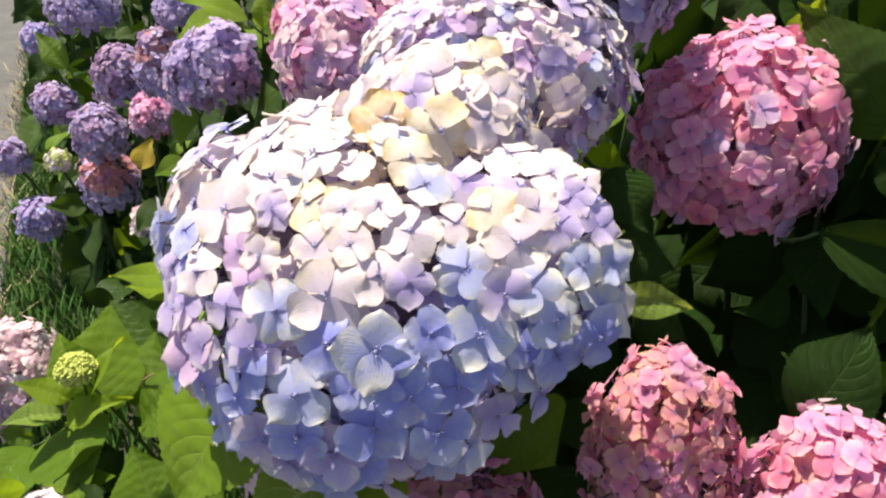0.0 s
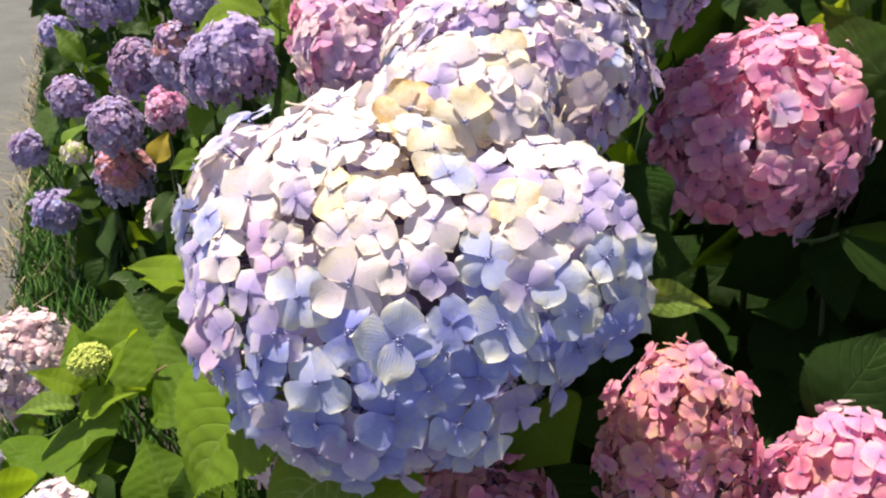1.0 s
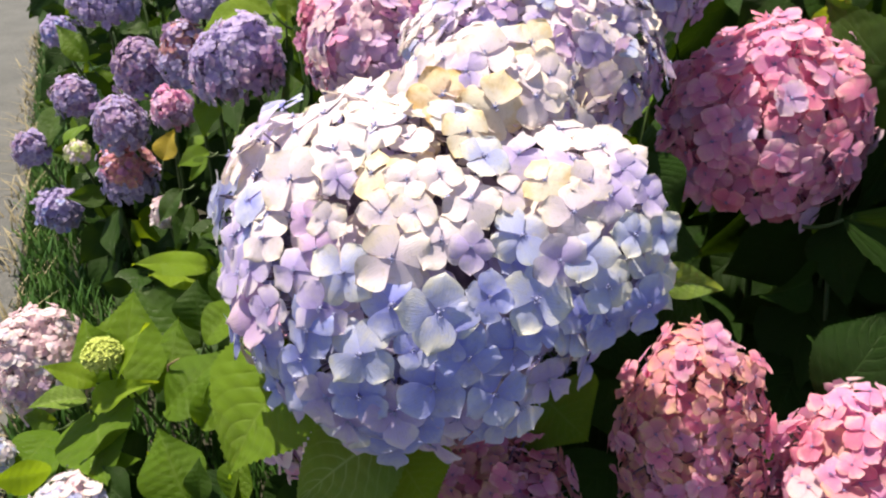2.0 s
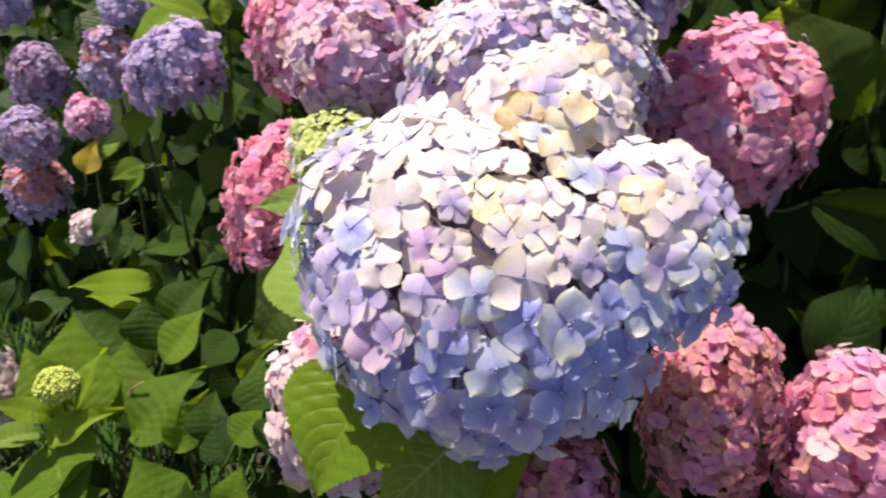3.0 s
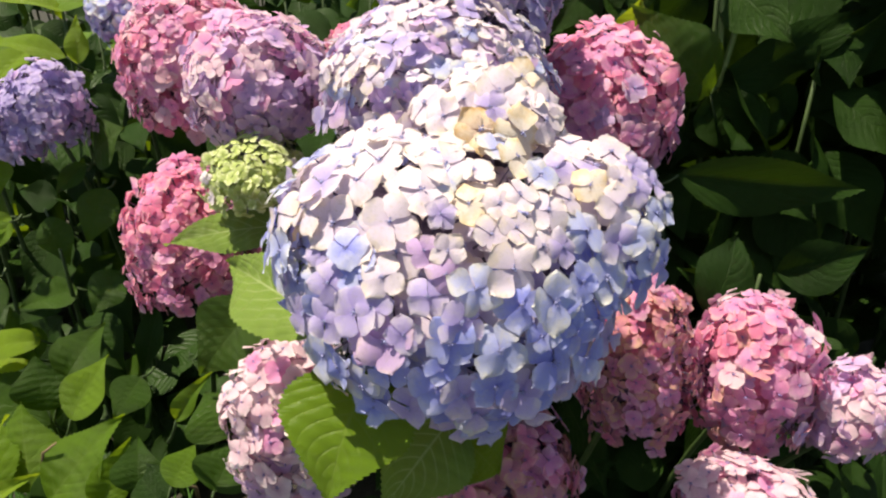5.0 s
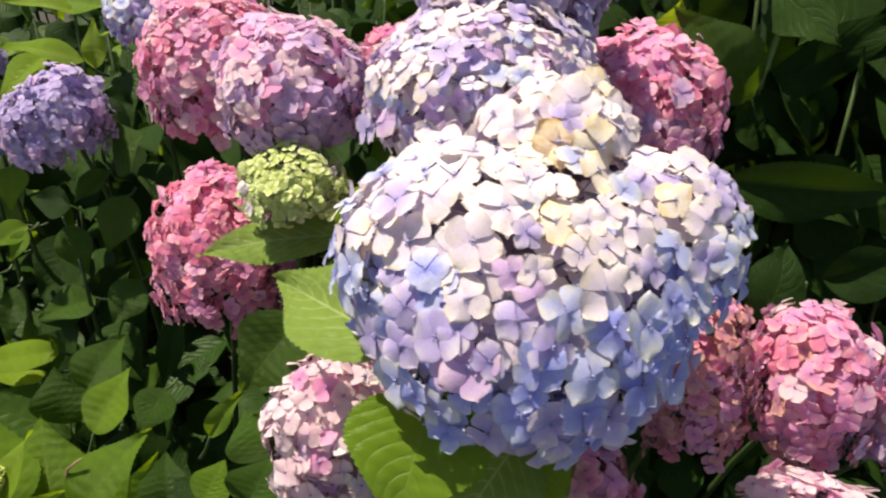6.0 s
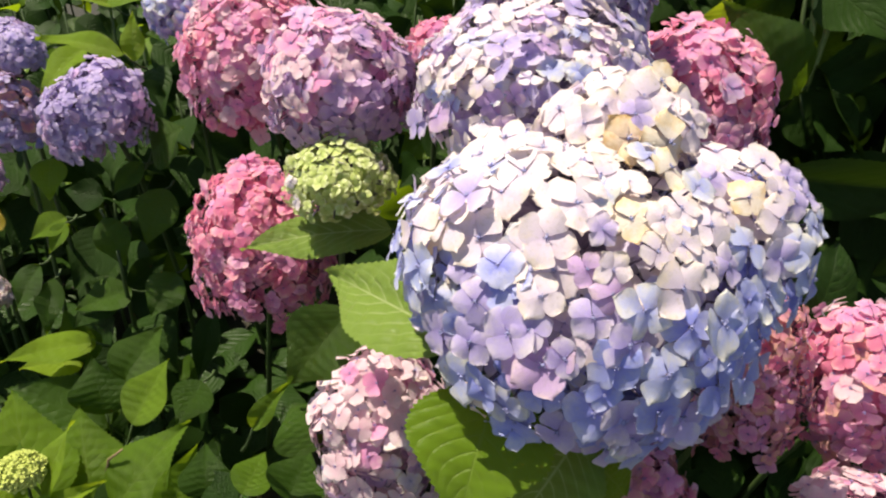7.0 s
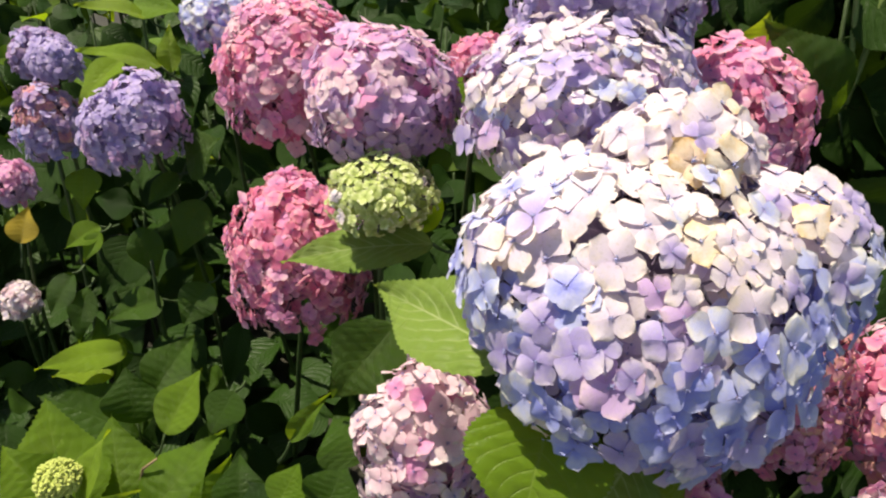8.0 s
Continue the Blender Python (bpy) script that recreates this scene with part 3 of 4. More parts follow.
bloom("lavender", (0.014, 0.346, 1.107), (-0.27, -0.54, 0.80), 0.0168)
bloom("cream", (0.061, 0.350, 1.110), (0.16, -0.51, 0.84), 0.0188)
bloom("yellowed", (0.027, 0.322, 1.101), (-0.14, -0.70, 0.70), 0.0160)
bloom("cream", (0.009, 0.320, 1.094), (0.28, -0.69, 0.66), 0.0141)
bloom("lavender", (0.061, 0.316, 1.094), (0.14, -0.75, 0.64), 0.0152)
bloom("cream", (0.041, 0.306, 1.089), (-0.02, -0.81, 0.58), 0.0193)
bloom("cream", (0.039, 0.371, 1.113), (-0.04, -0.34, 0.94), 0.0204)
bloom("cream", (0.081, 0.360, 1.102), (0.37, -0.45, 0.82), 0.0125)
bloom("ice", (0.060, 0.293, 1.052), (0.14, -0.95, 0.26), 0.0177)
bloom("blue", (0.086, 0.308, 1.032), (0.41, -0.91, 0.08), 0.0193)
bloom("ice", (0.092, 0.320, 1.070), (0.45, -0.77, 0.46), 0.0157)
bloom("ice", (0.074, 0.307, 1.076), (0.26, -0.84, 0.49), 0.0152)
bloom("lavender", (0.031, 0.293, 0.991), (0.45, -0.89, 0.08), 0.0163)
bloom("blue", (0.046, 0.291, 1.035), (0.02, -0.99, 0.11), 0.0141)
bloom("cream", (-0.129, 0.316, 1.069), (-0.31, -0.75, 0.58), 0.0173)
bloom("lavender", (-0.107, 0.292, 1.062), (-0.21, -0.83, 0.52), 0.0158)
bloom("blue", (-0.042, 0.262, 1.032), (0.08, -0.94, 0.34), 0.0127)
bloom("blue", (-0.003, 0.278, 1.054), (0.24, -0.85, 0.46), 0.0152)
bloom("blue", (-0.041, 0.269, 0.979), (0.09, -1.00, -0.01), 0.0171)
bloom("lavender", (-0.020, 0.271, 0.981), (0.20, -0.98, 0.01), 0.0164)
bloom("blue", (0.022, 0.283, 1.030), (0.37, -0.87, 0.33), 0.0152)
bloom("lavender", (0.070, 0.334, 1.102), (0.23, -0.63, 0.74), 0.0144)
bloom("cream", (0.051, 0.321, 1.101), (0.06, -0.71, 0.70), 0.0140)
bloom("lavender", (0.085, 0.328, 1.088), (0.37, -0.69, 0.62), 0.0144)
bloom("cream", (0.007, 0.414, 1.156), (0.08, -0.61, 0.78), 0.0184)
bloom("cream", (-0.013, 0.416, 1.156), (-0.11, -0.60, 0.79), 0.0163)
bloom("cream", (-0.030, 0.409, 1.147), (-0.26, -0.66, 0.70), 0.0162)
bloom("yellowed", (0.024, 0.421, 1.154), (0.24, -0.56, 0.79), 0.0179)
bloom("cream", (-0.103, 0.389, 1.118), (-0.48, -0.38, 0.80), 0.0224)
bloom("cream", (-0.121, 0.385, 1.108), (-0.55, -0.39, 0.74), 0.0214)
bloom("cream", (-0.144, 0.371, 1.086), (-0.64, -0.43, 0.63), 0.0245)
bloom("lavender", (-0.161, 0.430, 1.066), (-0.79, -0.23, 0.56), 0.0234)
bloom("lavender", (-0.147, 0.322, 1.044), (-0.68, -0.61, 0.41), 0.0208)
bloom("mallow", (-0.134, 0.301, 1.030), (-0.64, -0.69, 0.33), 0.0228)
bloom("blue", (-0.108, 0.280, 1.000), (-0.56, -0.82, 0.14), 0.0238)
bloom("ice", (-0.165, 0.355, 0.993), (-0.84, -0.53, 0.10), 0.0229)
bloom("blue", (-0.099, 0.276, 1.035), (-0.49, -0.79, 0.36), 0.0200)
bloom("lavender", (-0.172, 0.372, 1.021), (-0.85, -0.45, 0.28), 0.0186)
bloom("ice", (-0.170, 0.434, 1.041), (-0.88, -0.22, 0.42), 0.0212)
bloom("ice", (-0.172, 0.385, 1.038), (-0.83, -0.40, 0.38), 0.0187)
bloom("lavender", (-0.155, 0.366, 1.070), (-0.70, -0.46, 0.55), 0.0178)
bloom("ice", (-0.146, 0.325, 0.981), (-0.75, -0.66, 0.02), 0.0190)
bloom("lavender", (-0.121, 0.301, 0.972), (-0.64, -0.76, -0.05), 0.0187)
bloom("lavender", (-0.157, 0.349, 1.054), (-0.72, -0.52, 0.46), 0.0183)
bloom("cream", (-0.149, 0.446, 1.078), (-0.74, -0.17, 0.64), 0.0230)
bloom("cream", (-0.130, 0.457, 1.093), (-0.66, -0.13, 0.74), 0.0233)
bloom("cream", (-0.108, 0.447, 1.111), (-0.53, -0.18, 0.83), 0.0210)
bloom("cream", (-0.085, 0.455, 1.117), (-0.43, -0.15, 0.89), 0.0215)
bloom("cream", (-0.143, 0.402, 1.092), (-0.66, -0.33, 0.68), 0.0195)
bloom("lavender", (-0.138, 0.312, 1.050), (-0.64, -0.63, 0.44), 0.0152)
bloom("cream", (-0.095, 0.357, 1.114), (-0.44, -0.47, 0.76), 0.0174)
bloom("ice", (-0.075, 0.344, 1.116), (-0.36, -0.52, 0.78), 0.0157)
bloom("lavender", (-0.163, 0.344, 1.028), (-0.78, -0.55, 0.32), 0.0178)
bloom("blue", (-0.021, 0.267, 1.039), (-0.12, -0.90, 0.41), 0.0183)
bloom("ice", (0.046, 0.296, 1.072), (-0.24, -0.85, 0.46), 0.0187)
bloom("cream", (-0.013, 0.309, 1.095), (-0.10, -0.67, 0.73), 0.0180)
bloom("yellowed", (-0.066, 0.319, 1.106), (-0.33, -0.60, 0.73), 0.0168)
bloom("cream", (-0.005, 0.400, 1.151), (-0.30, -0.62, 0.73), 0.0209)
bloom("cream", (-0.015, 0.433, 1.157), (-0.41, -0.34, 0.85), 0.0209)
bloom("cream", (-0.049, 0.438, 1.139), (-0.72, -0.28, 0.63), 0.0209)


main = flower([((-0.046, 0.405, 1.016), (0.134, 0.148, 0.118)), ((0.041, 0.362, 1.046), (0.070, 0.072, 0.068)), ((-0.100, 0.412, 1.052), (0.088, 0.096, 0.070))],
    [("cream", 6, 0.1), ("yellowed", 0.25, 0.1), ("ice", 0.8, 3), ("lavender", 0.6, 2.4), ("blue", 0, 5)], 0.0190,
    "large hydrangea flower head, cream crown fading to blue below", fine=True, half_way=0.70, lowest=-0.82, lump=0.035, picked=[q for q in BLOOMS if not (q[1][1] > 0.372 and q[1][2] > 1.118)], bell=2.0, sway=0.20, seed=11)
bump = flower([((-0.000, 0.434, 1.099), (0.066, 0.066, 0.060))],
    [("cream", 6, 4), ("yellowed", 0.7, 0.4), ("lavender", 0.8, 1.6)], 0.0180,
    "cream and yellowed lobe of hydrangea florets above the blue head", fine=True, lump=0.035, picked=[q for q in BLOOMS if q[1][1] > 0.372 and q[1][2] > 1.118], inside=[((-0.046, 0.405, 1.016), (0.134, 0.148, 0.118)), ((0.041, 0.362, 1.046), (0.070, 0.072, 0.068))], seed=12)
cream_violet = flower([((0.042, 0.643, 1.097), (0.123, 0.123, 0.086))],
    [("cream", 4.0, 0.6), ("lavender", 2.2, 3), ("mallow", 1.0, 1.8), ("ice", 1.0, 0.6)], 0.0164,
    "lavender and cream hydrangea flower head behind the large one", fine=True, lump=0.045, seed=13)
violet_back = flower([((0.120, 0.732, 1.190), (0.108, 0.108, 0.097))],
    [("lavender", 3, 3), ("violet", 1, 2), ("mallow", 1, 1)], 0.0164,
    "lavender-blue hydrangea flower head at the back", inside=[((0.042, 0.643, 1.097), (0.123, 0.123, 0.086))], seed=14)
pink_right = flower([((0.292, 0.710, 1.016), (0.104, 0.104, 0.103))],
    [("pink", 5, 4), ("rose", 3, 1), ("mallow", 0.2, 0.8)], 0.0175,
    "round rose-pink hydrangea flower head among dark leaves", fine=True, dense=1.2, lump=0.07, seed=15)
dusky_low = flower([((0.164, 0.422, 0.842), (0.060, 0.060, 0.095))],
    [("dusky", 4, 3), ("rose", 2.4, 2), ("pink", 1.6, 2)], 0.0115,
    "dusky salmon-pink hydrangea flower head, low in the shrub", fine=True, seed=16)
pink_low = flower([((0.288, 0.388, 0.817), (0.071, 0.071, 0.088))],
    [("pale_pink", 0.3, 0.1), ("pink", 5, 4), ("rose", 2, 1), ("dusky", 0.8, 1.2), ("mallow", 0.2, 0.6)], 0.0142,
    "bright pink hydrangea flower head, low in the shrub", fine=True, seed=17)
lilac_edge = flower([((0.368, 0.323, 0.785), (0.047, 0.047, 0.057))],
    [("pale_pink", 2, 1), ("lilac", 1, 3), ("pink", 1, 1)], 0.0148,
    "lilac-pink hydrangea flower head at the shrub's foot", fine=True, seed=18)
pale_low = flower([((0.184, 0.274, 0.766), (0.064, 0.064, 0.051))],
    [("pale_pink", 4, 3), ("pink", 2, 1.5), ("lilac", 0.4, 1)], 0.0148,
    "pale pink hydrangea flower head at the shrub's foot", fine=True, seed=19)
deep_low = flower([((0.000, 0.405, 0.770), (0.078, 0.078, 0.070))],
    [("dusky", 3, 3), ("pink", 2, 2), ("rose", 2, 2)], 0.0135,
    "deep pink hydrangea flower head in the shade", fine=True, seed=20)
pink_left = flower([((-0.222, 0.930, 0.835), (0.098, 0.098, 0.115))],
    [("rose", 5, 3), ("pink", 2, 3)], 0.0143,
    "coral-pink hydrangea flower head in the shrub", seed=21)
green = flower([((-0.148, 0.751, 0.984), (0.062, 0.062, 0.048))],
    [("lime", 6, 5), ("cream", 0.2, 0.4)], 0.0092,
    "young lime-green hydrangea flower head", lowest=-0.5, lump=0.1, sway=0.36, dense=0.9, seed=22)
pink_up = flower([((-0.171, 1.139, 1.038), (0.113, 0.113, 0.115))],
    [("rose", 1.6, 1.4), ("pink", 4, 4), ("pale_pink", 2, 0.8)], 0.0154,
    "large pink hydrangea flower head", dense=1.15, lump=0.07, seed=23)
lilac = flower([((-0.116, 0.832, 1.076), (0.093, 0.093, 0.077))],
    [("lilac", 3, 5), ("mallow", 1.6, 2.6), ("pale_pink", 3.4, 0.8), ("pink", 1.8, 0.8)], 0.0150,
    "lilac-pink hydrangea flower head", fine=True, dense=1.2, lump=0.07, seed=24)
pink_small = flower([((0.012, 0.835, 1.103), (0.040, 0.040, 0.029))],
    [("rose", 3, 3), ("pink", 2, 2)], 0.0133,
    "small coral-pink hydrangea flower head", seed=25)
pale_blue = flower([((-0.255, 1.275, 1.103), (0.059, 0.059, 0.057))],
    [("ice", 3, 2), ("lavender", 1, 2), ("blue", 0, 1)], 0.0133,
    "pale blue hydrangea flower head", seed=26)
violet = flower([((-0.398, 1.200, 0.980), (0.064, 0.066, 0.070)), ((-0.442, 1.205, 0.962), (0.052, 0.060, 0.064))],
    [("violet", 5, 5), ("lavender", 1.2, 0.6), ("lilac", 0.6, 1)], 0.0133,
    "blue-violet hydrangea flower head", seed=27)
mauve = flower([((-0.548, 1.338, 0.952), (0.055, 0.055, 0.068))],
    [("purple", 3, 1), ("dusky", 2, 0), ("violet", 1, 4), ("blue", 0, 1)], 0.0122,
    "mauve hydrangea flower head, bluish below", seed=28)
purple_a = flower([((-0.845, 1.776, 0.826), (0.066, 0.066, 0.080))],
    [("purple", 4, 3), ("violet", 1, 3)], 0.0122,
    "faded purple hydrangea flower head", seed=29)
violet_top = flower([((-0.518, 1.365, 1.046), (0.043, 0.043, 0.041))],
    [("violet", 4, 4), ("lavender", 1, 0)], 0.0122,
    "violet hydrangea flower head", seed=30)
violet_top_b = flower([((-0.590, 1.745, 0.989), (0.056, 0.056, 0.057))],
    [("purple", 2, 2), ("violet", 3, 3)], 0.0122,
    "dull violet hydrangea flower head", seed=31)
pink_purple = flower([((-0.659, 1.482, 0.811), (0.046, 0.046, 0.047))],
    [("pink", 4, 1), ("lilac", 1, 4)], 0.0117,
    "small purple-pink hydrangea flower head", seed=32)
violet_mid = flower([((-0.803, 1.528, 0.762), (0.062, 0.062, 0.066))],
    [("violet", 3, 4), ("purple", 3, 1), ("lavender", 1, 1)], 0.0122,
    "violet hydrangea flower head with faded crown", seed=33)
violet_pink = flower([((-0.838, 1.590, 0.624), (0.068, 0.068, 0.080))],
    [("dusky", 4, 0), ("pink", 1, 0), ("violet", 0.4, 5)], 0.0122,
    "violet hydrangea flower head with a pink crown", seed=34)
violet_base = flower([((-1.099, 1.696, 0.482), (0.059, 0.059, 0.059))],
    [("violet", 4, 4), ("blue", 0.5, 1)], 0.0122,
    "violet-blue hydrangea flower head near the ground", seed=35)
violet_far_a = flower([((-1.056, 1.822, 0.747), (0.057, 0.057, 0.055))],
    [("violet", 3, 4), ("purple", 2, 1)], 0.0122,
    "violet hydrangea flower head beside the verge", seed=36)
violet_far_b = flower([((-1.160, 1.743, 0.632), (0.047, 0.047, 0.048))],
    [("violet", 3, 4), ("purple", 1, 1)], 0.0122,
    "violet hydrangea flower head beside the verge", seed=37)
violet_far_c = flower([((-1.138, 1.966, 0.886), (0.046, 0.046, 0.045))],
    [("violet", 3, 4), ("blue", 1, 1)], 0.0122,
    "blue-violet hydrangea flower head beside the verge", seed=38)
violet_far_d = flower([((-0.957, 1.888, 0.983), (0.086, 0.086, 0.075))],
    [("violet", 4, 4), ("lavender", 1, 0.4), ("cream", 0.3, 0)], 0.0127,
    "large blue-violet hydrangea flower head", seed=39)
grey_bud = flower([((-0.992, 1.660, 0.651), (0.031, 0.031, 0.029))],
    [("lime", 2, 2), ("cream", 2, 2)], 0.0085,
    "young pale grey-green hydrangea flower head", seed=40)
pale_small = flower([((-0.696, 1.440, 0.586), (0.037, 0.037, 0.036))],
    [("cream", 3, 3), ("pale_pink", 1, 1)], 0.0111,
    "small pale hydrangea flower head in the leaves", seed=41)
pale_pink_left = flower([((-0.806, 1.041, 0.466), (0.088, 0.088, 0.100))],
    [("pale_pink", 3, 2), ("lilac", 0, 1.6), ("cream", 3, 1)], 0.0133,
    "pale pink hydrangea flower head by the grass", seed=42)
pale_lilac_low = flower([((-0.610, 0.754, 0.396), (0.069, 0.069, 0.059))],
    [("cream", 2, 1), ("ice", 2, 2), ("pale_pink", 1, 1)], 0.0133,
    "pale lilac hydrangea flower head near the ground", seed=43)
pale_edge = flower([((-0.773, 0.834, 0.429), (0.026, 0.026, 0.025))],
    [("cream", 2, 1), ("ice", 2, 2)], 0.0117,
    "small whitish hydrangea flower head near the ground", seed=44)
low_pale_pink = flower([((-0.168, 0.572, 0.768), (0.076, 0.076, 0.104))],
    [("pale_pink", 6, 3), ("pink", 0.4, 0.3), ("lilac", 0, 2), ("cream", 2.6, 1.6)], 0.0164,
    "pale pink hydrangea flower head, lilac below", fine=True, dense=1.2, lump=0.07, seed=45)


# ---- the leaves that show singly ----
def shoot(foot, top, label, rng, thick=0.005, material=STALK):
    """A leafy shoot without flower: a thing that stands in the ground."""
    foot = Vector((foot[0], foot[1], GROUND))
    ob = thing("hydrangea_shoot", foot, label, "plant", "leafy hydrangea shoots")
    part("stem", tube_mesh("stem", bend(foot, top, (rng.uniform(-0.03, 0.03), rng.uniform(-0.02, 0.05), 0)), [thick * k for k in (1, 1, 0.95, 0.9, 0.8, 0.7, 0.55)], material), ob)
    return ob


def set_leaf(owner, base, tip, width, tone, stalk_to=None, facing=OPEN_SIDE, variant=None):
    """One leaf by base, tip and width, with its stalk back to the stem."""
    base, tip = Vector(base), Vector(tip)
    rng = random.Random(int(abs(base.x * 7919 + tip.y * 104729 + width * 1299709)))
    blade = add_leaf(owner, base, tip, width, tone, rng, True, facing, variant)
    to = Vector(stalk_to) if stalk_to else base + (base - tip).normalized() * 0.03 + Vector((0, 0.01, -0.02))
    stalk = tube_mesh("leaf_stalk", bend(to, base, (0, 0, -0.004), 4), [0.0026, 0.0022, 0.002, 0.0018], STALK, 6)
    stalk.transform(leaf_pose(base, tip, width, facing).inverted())
    part("leaf_stalk", stalk, blade)


pick = random.Random(3)
bud_shoot = shoot((-0.56, 1.02), (-0.593, 0.896, 0.578), "bright green leafy hydrangea shoot with an unopened flower bud", pick, 0.0034, STALK_PALE)
mid_shoot = shoot((-0.44, 1.25), (-0.430, 1.150, 0.76), "green leafy hydrangea shoot in the shrub's flank", pick)
right_shoot = shoot((0.46, 0.80), (0.440, 0.675, 1.06), "leafy hydrangea shoot with broad leaves, most in shade-darkened green", pick, 0.0075)
far_shoot = shoot((-0.66, 1.50), (-0.640, 1.420, 0.76), "leafy hydrangea shoot with one yellowing leaf", pick)
back_shoot = shoot((-0.38, 1.68), (-0.370, 1.600, 1.09), "bright green leafy hydrangea shoot at the back", pick)
set_leaf(main, (-0.148, 0.390, 0.992), (-0.205, 0.587, 0.963), 0.074, "pale", facing=Vector((-0.42, -0.62, 0.66)), variant=0)
set_leaf(main, (-0.124, 0.384, 0.947), (-0.181, 0.331, 0.875), 0.106, "fresh", facing=Vector((-0.35, -0.45, 0.8)), variant=1)
set_leaf(main, (-0.063, 0.360, 0.901), (-0.139, 0.335, 0.847), 0.079, "pale", facing=Vector((-0.1, -0.6, 0.8)), variant=2)
set_leaf(main, (-0.065, 0.345, 0.890), (-0.039, 0.328, 0.853), 0.065, "fresh")
# Pale tone puts the gloss of the lit tip into the whole leaf.
set_leaf(green, (-0.100, 0.719, 0.924), (-0.264, 0.809, 0.890), 0.064, "pale", facing=Vector((-0.25, -0.50, 0.83)))
set_leaf(low_pale_pink, (-0.183, 0.605, 0.903), (-0.253, 0.621, 0.819), 0.082, "mid")
set_leaf(low_pale_pink, (-0.237, 0.581, 0.758), (-0.253, 0.629, 0.790), 0.072, "mid")
set_leaf(right_shoot, (0.430, 0.665, 1.024), (0.327, 0.711, 1.140), 0.088, "mid", facing=Vector((-0.45, -0.75, 0.45)))
# Shade at the right is put into the darkest tone of these six leaves.
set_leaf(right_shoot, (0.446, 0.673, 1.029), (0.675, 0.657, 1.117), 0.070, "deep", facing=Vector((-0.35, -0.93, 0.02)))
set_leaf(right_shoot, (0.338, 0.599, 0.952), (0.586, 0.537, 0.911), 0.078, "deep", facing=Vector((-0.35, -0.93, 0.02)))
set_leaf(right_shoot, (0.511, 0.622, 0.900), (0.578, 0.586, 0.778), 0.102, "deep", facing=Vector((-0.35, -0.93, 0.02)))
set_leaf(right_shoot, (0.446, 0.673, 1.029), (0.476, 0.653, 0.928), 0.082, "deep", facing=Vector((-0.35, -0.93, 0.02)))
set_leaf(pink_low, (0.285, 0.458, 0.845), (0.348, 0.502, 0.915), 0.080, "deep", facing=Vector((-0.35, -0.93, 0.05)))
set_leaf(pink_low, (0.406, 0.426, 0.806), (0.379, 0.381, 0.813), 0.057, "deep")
set_leaf(cream_violet, (0.128, 0.477, 0.957), (0.197, 0.492, 0.936), 0.028, "pale")
# Two more leaves coloured dark for the shade between the heads.
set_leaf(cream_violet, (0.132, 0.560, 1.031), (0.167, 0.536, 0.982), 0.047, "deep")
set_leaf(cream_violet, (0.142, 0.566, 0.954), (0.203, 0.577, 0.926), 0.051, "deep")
set_leaf(cream_violet, (0.048, 0.463, 0.848), (0.085, 0.431, 0.825), 0.084, "fresh")
set_leaf(violet, (-0.356, 1.252, 1.043), (-0.473, 1.255, 1.079), 0.045, "lively", facing=Vector((0.0, -0.45, 0.85)))
set_leaf(violet, (-0.413, 1.290, 1.052), (-0.485, 1.241, 1.001), 0.053, "lively", facing=Vector((0.0, -0.45, 0.85)))
set_leaf(violet, (-0.345, 1.296, 1.021), (-0.330, 1.309, 1.097), 0.037, "lively", facing=Vector((0.0, -0.45, 0.85)))
set_leaf(violet, (-0.348, 1.203, 0.895), (-0.291, 1.150, 0.946), 0.085, "mid")
set_leaf(back_shoot, (-0.364, 1.548, 1.073), (-0.480, 1.492, 1.111), 0.057, "lively", facing=Vector((0.0, -0.45, 0.85)))
set_leaf(back_shoot, (-0.391, 1.625, 1.084), (-0.295, 1.469, 1.084), 0.064, "fresh")
set_leaf(bud_shoot, (-0.713, 0.900, 0.423), (-0.752, 0.800, 0.380), 0.085, "fresh", facing=Vector((0, -0.45, 0.85)))
set_leaf(bud_shoot, (-0.626, 0.900, 0.478), (-0.558, 0.760, 0.438), 0.140, "fresh")
set_leaf(bud_shoot, (-0.614, 0.890, 0.531), (-0.679, 0.860, 0.584), 0.042, "lively", facing=Vector((0, -0.45, 0.85)))
set_leaf(bud_shoot, (-0.638, 0.890, 0.499), (-0.699, 0.830, 0.525), 0.047, "pale", facing=Vector((0.1, -0.3, 0.95)))
set_leaf(bud_shoot, (-0.583, 0.890, 0.510), (-0.517, 0.910, 0.633), 0.056, "lively", facing=Vector((-0.75, -0.4, 0.5)))
set_leaf(bud_shoot, (-0.625, 0.880, 0.491), (-0.493, 0.850, 0.566), 0.043, "lively", facing=Vector((0.1, -0.5, 0.85)))
set_leaf(bud_shoot, (-0.599, 0.910, 0.552), (-0.593, 0.930, 0.609), 0.028, "fresh")
set_leaf(bud_shoot, (-0.615, 0.950, 0.495), (-0.676, 1.000, 0.583), 0.101, "fresh", facing=Vector((-0.3, -0.6, 0.75)))
set_leaf(bud_shoot, (-0.621, 0.960, 0.439), (-0.624, 1.090, 0.590), 0.142, "fresh", facing=Vector((0.15, -0.8, 0.5)))
set_leaf(bud_shoot, (-0.541, 0.970, 0.435), (-0.533, 1.050, 0.557), 0.125, "fresh", facing=Vector((-0.2, -0.8, 0.5)))
set_leaf(mid_shoot, (-0.502, 1.060, 0.492), (-0.642, 1.120, 0.575), 0.115, "mid", facing=Vector((0.1, -0.6, 0.75)))
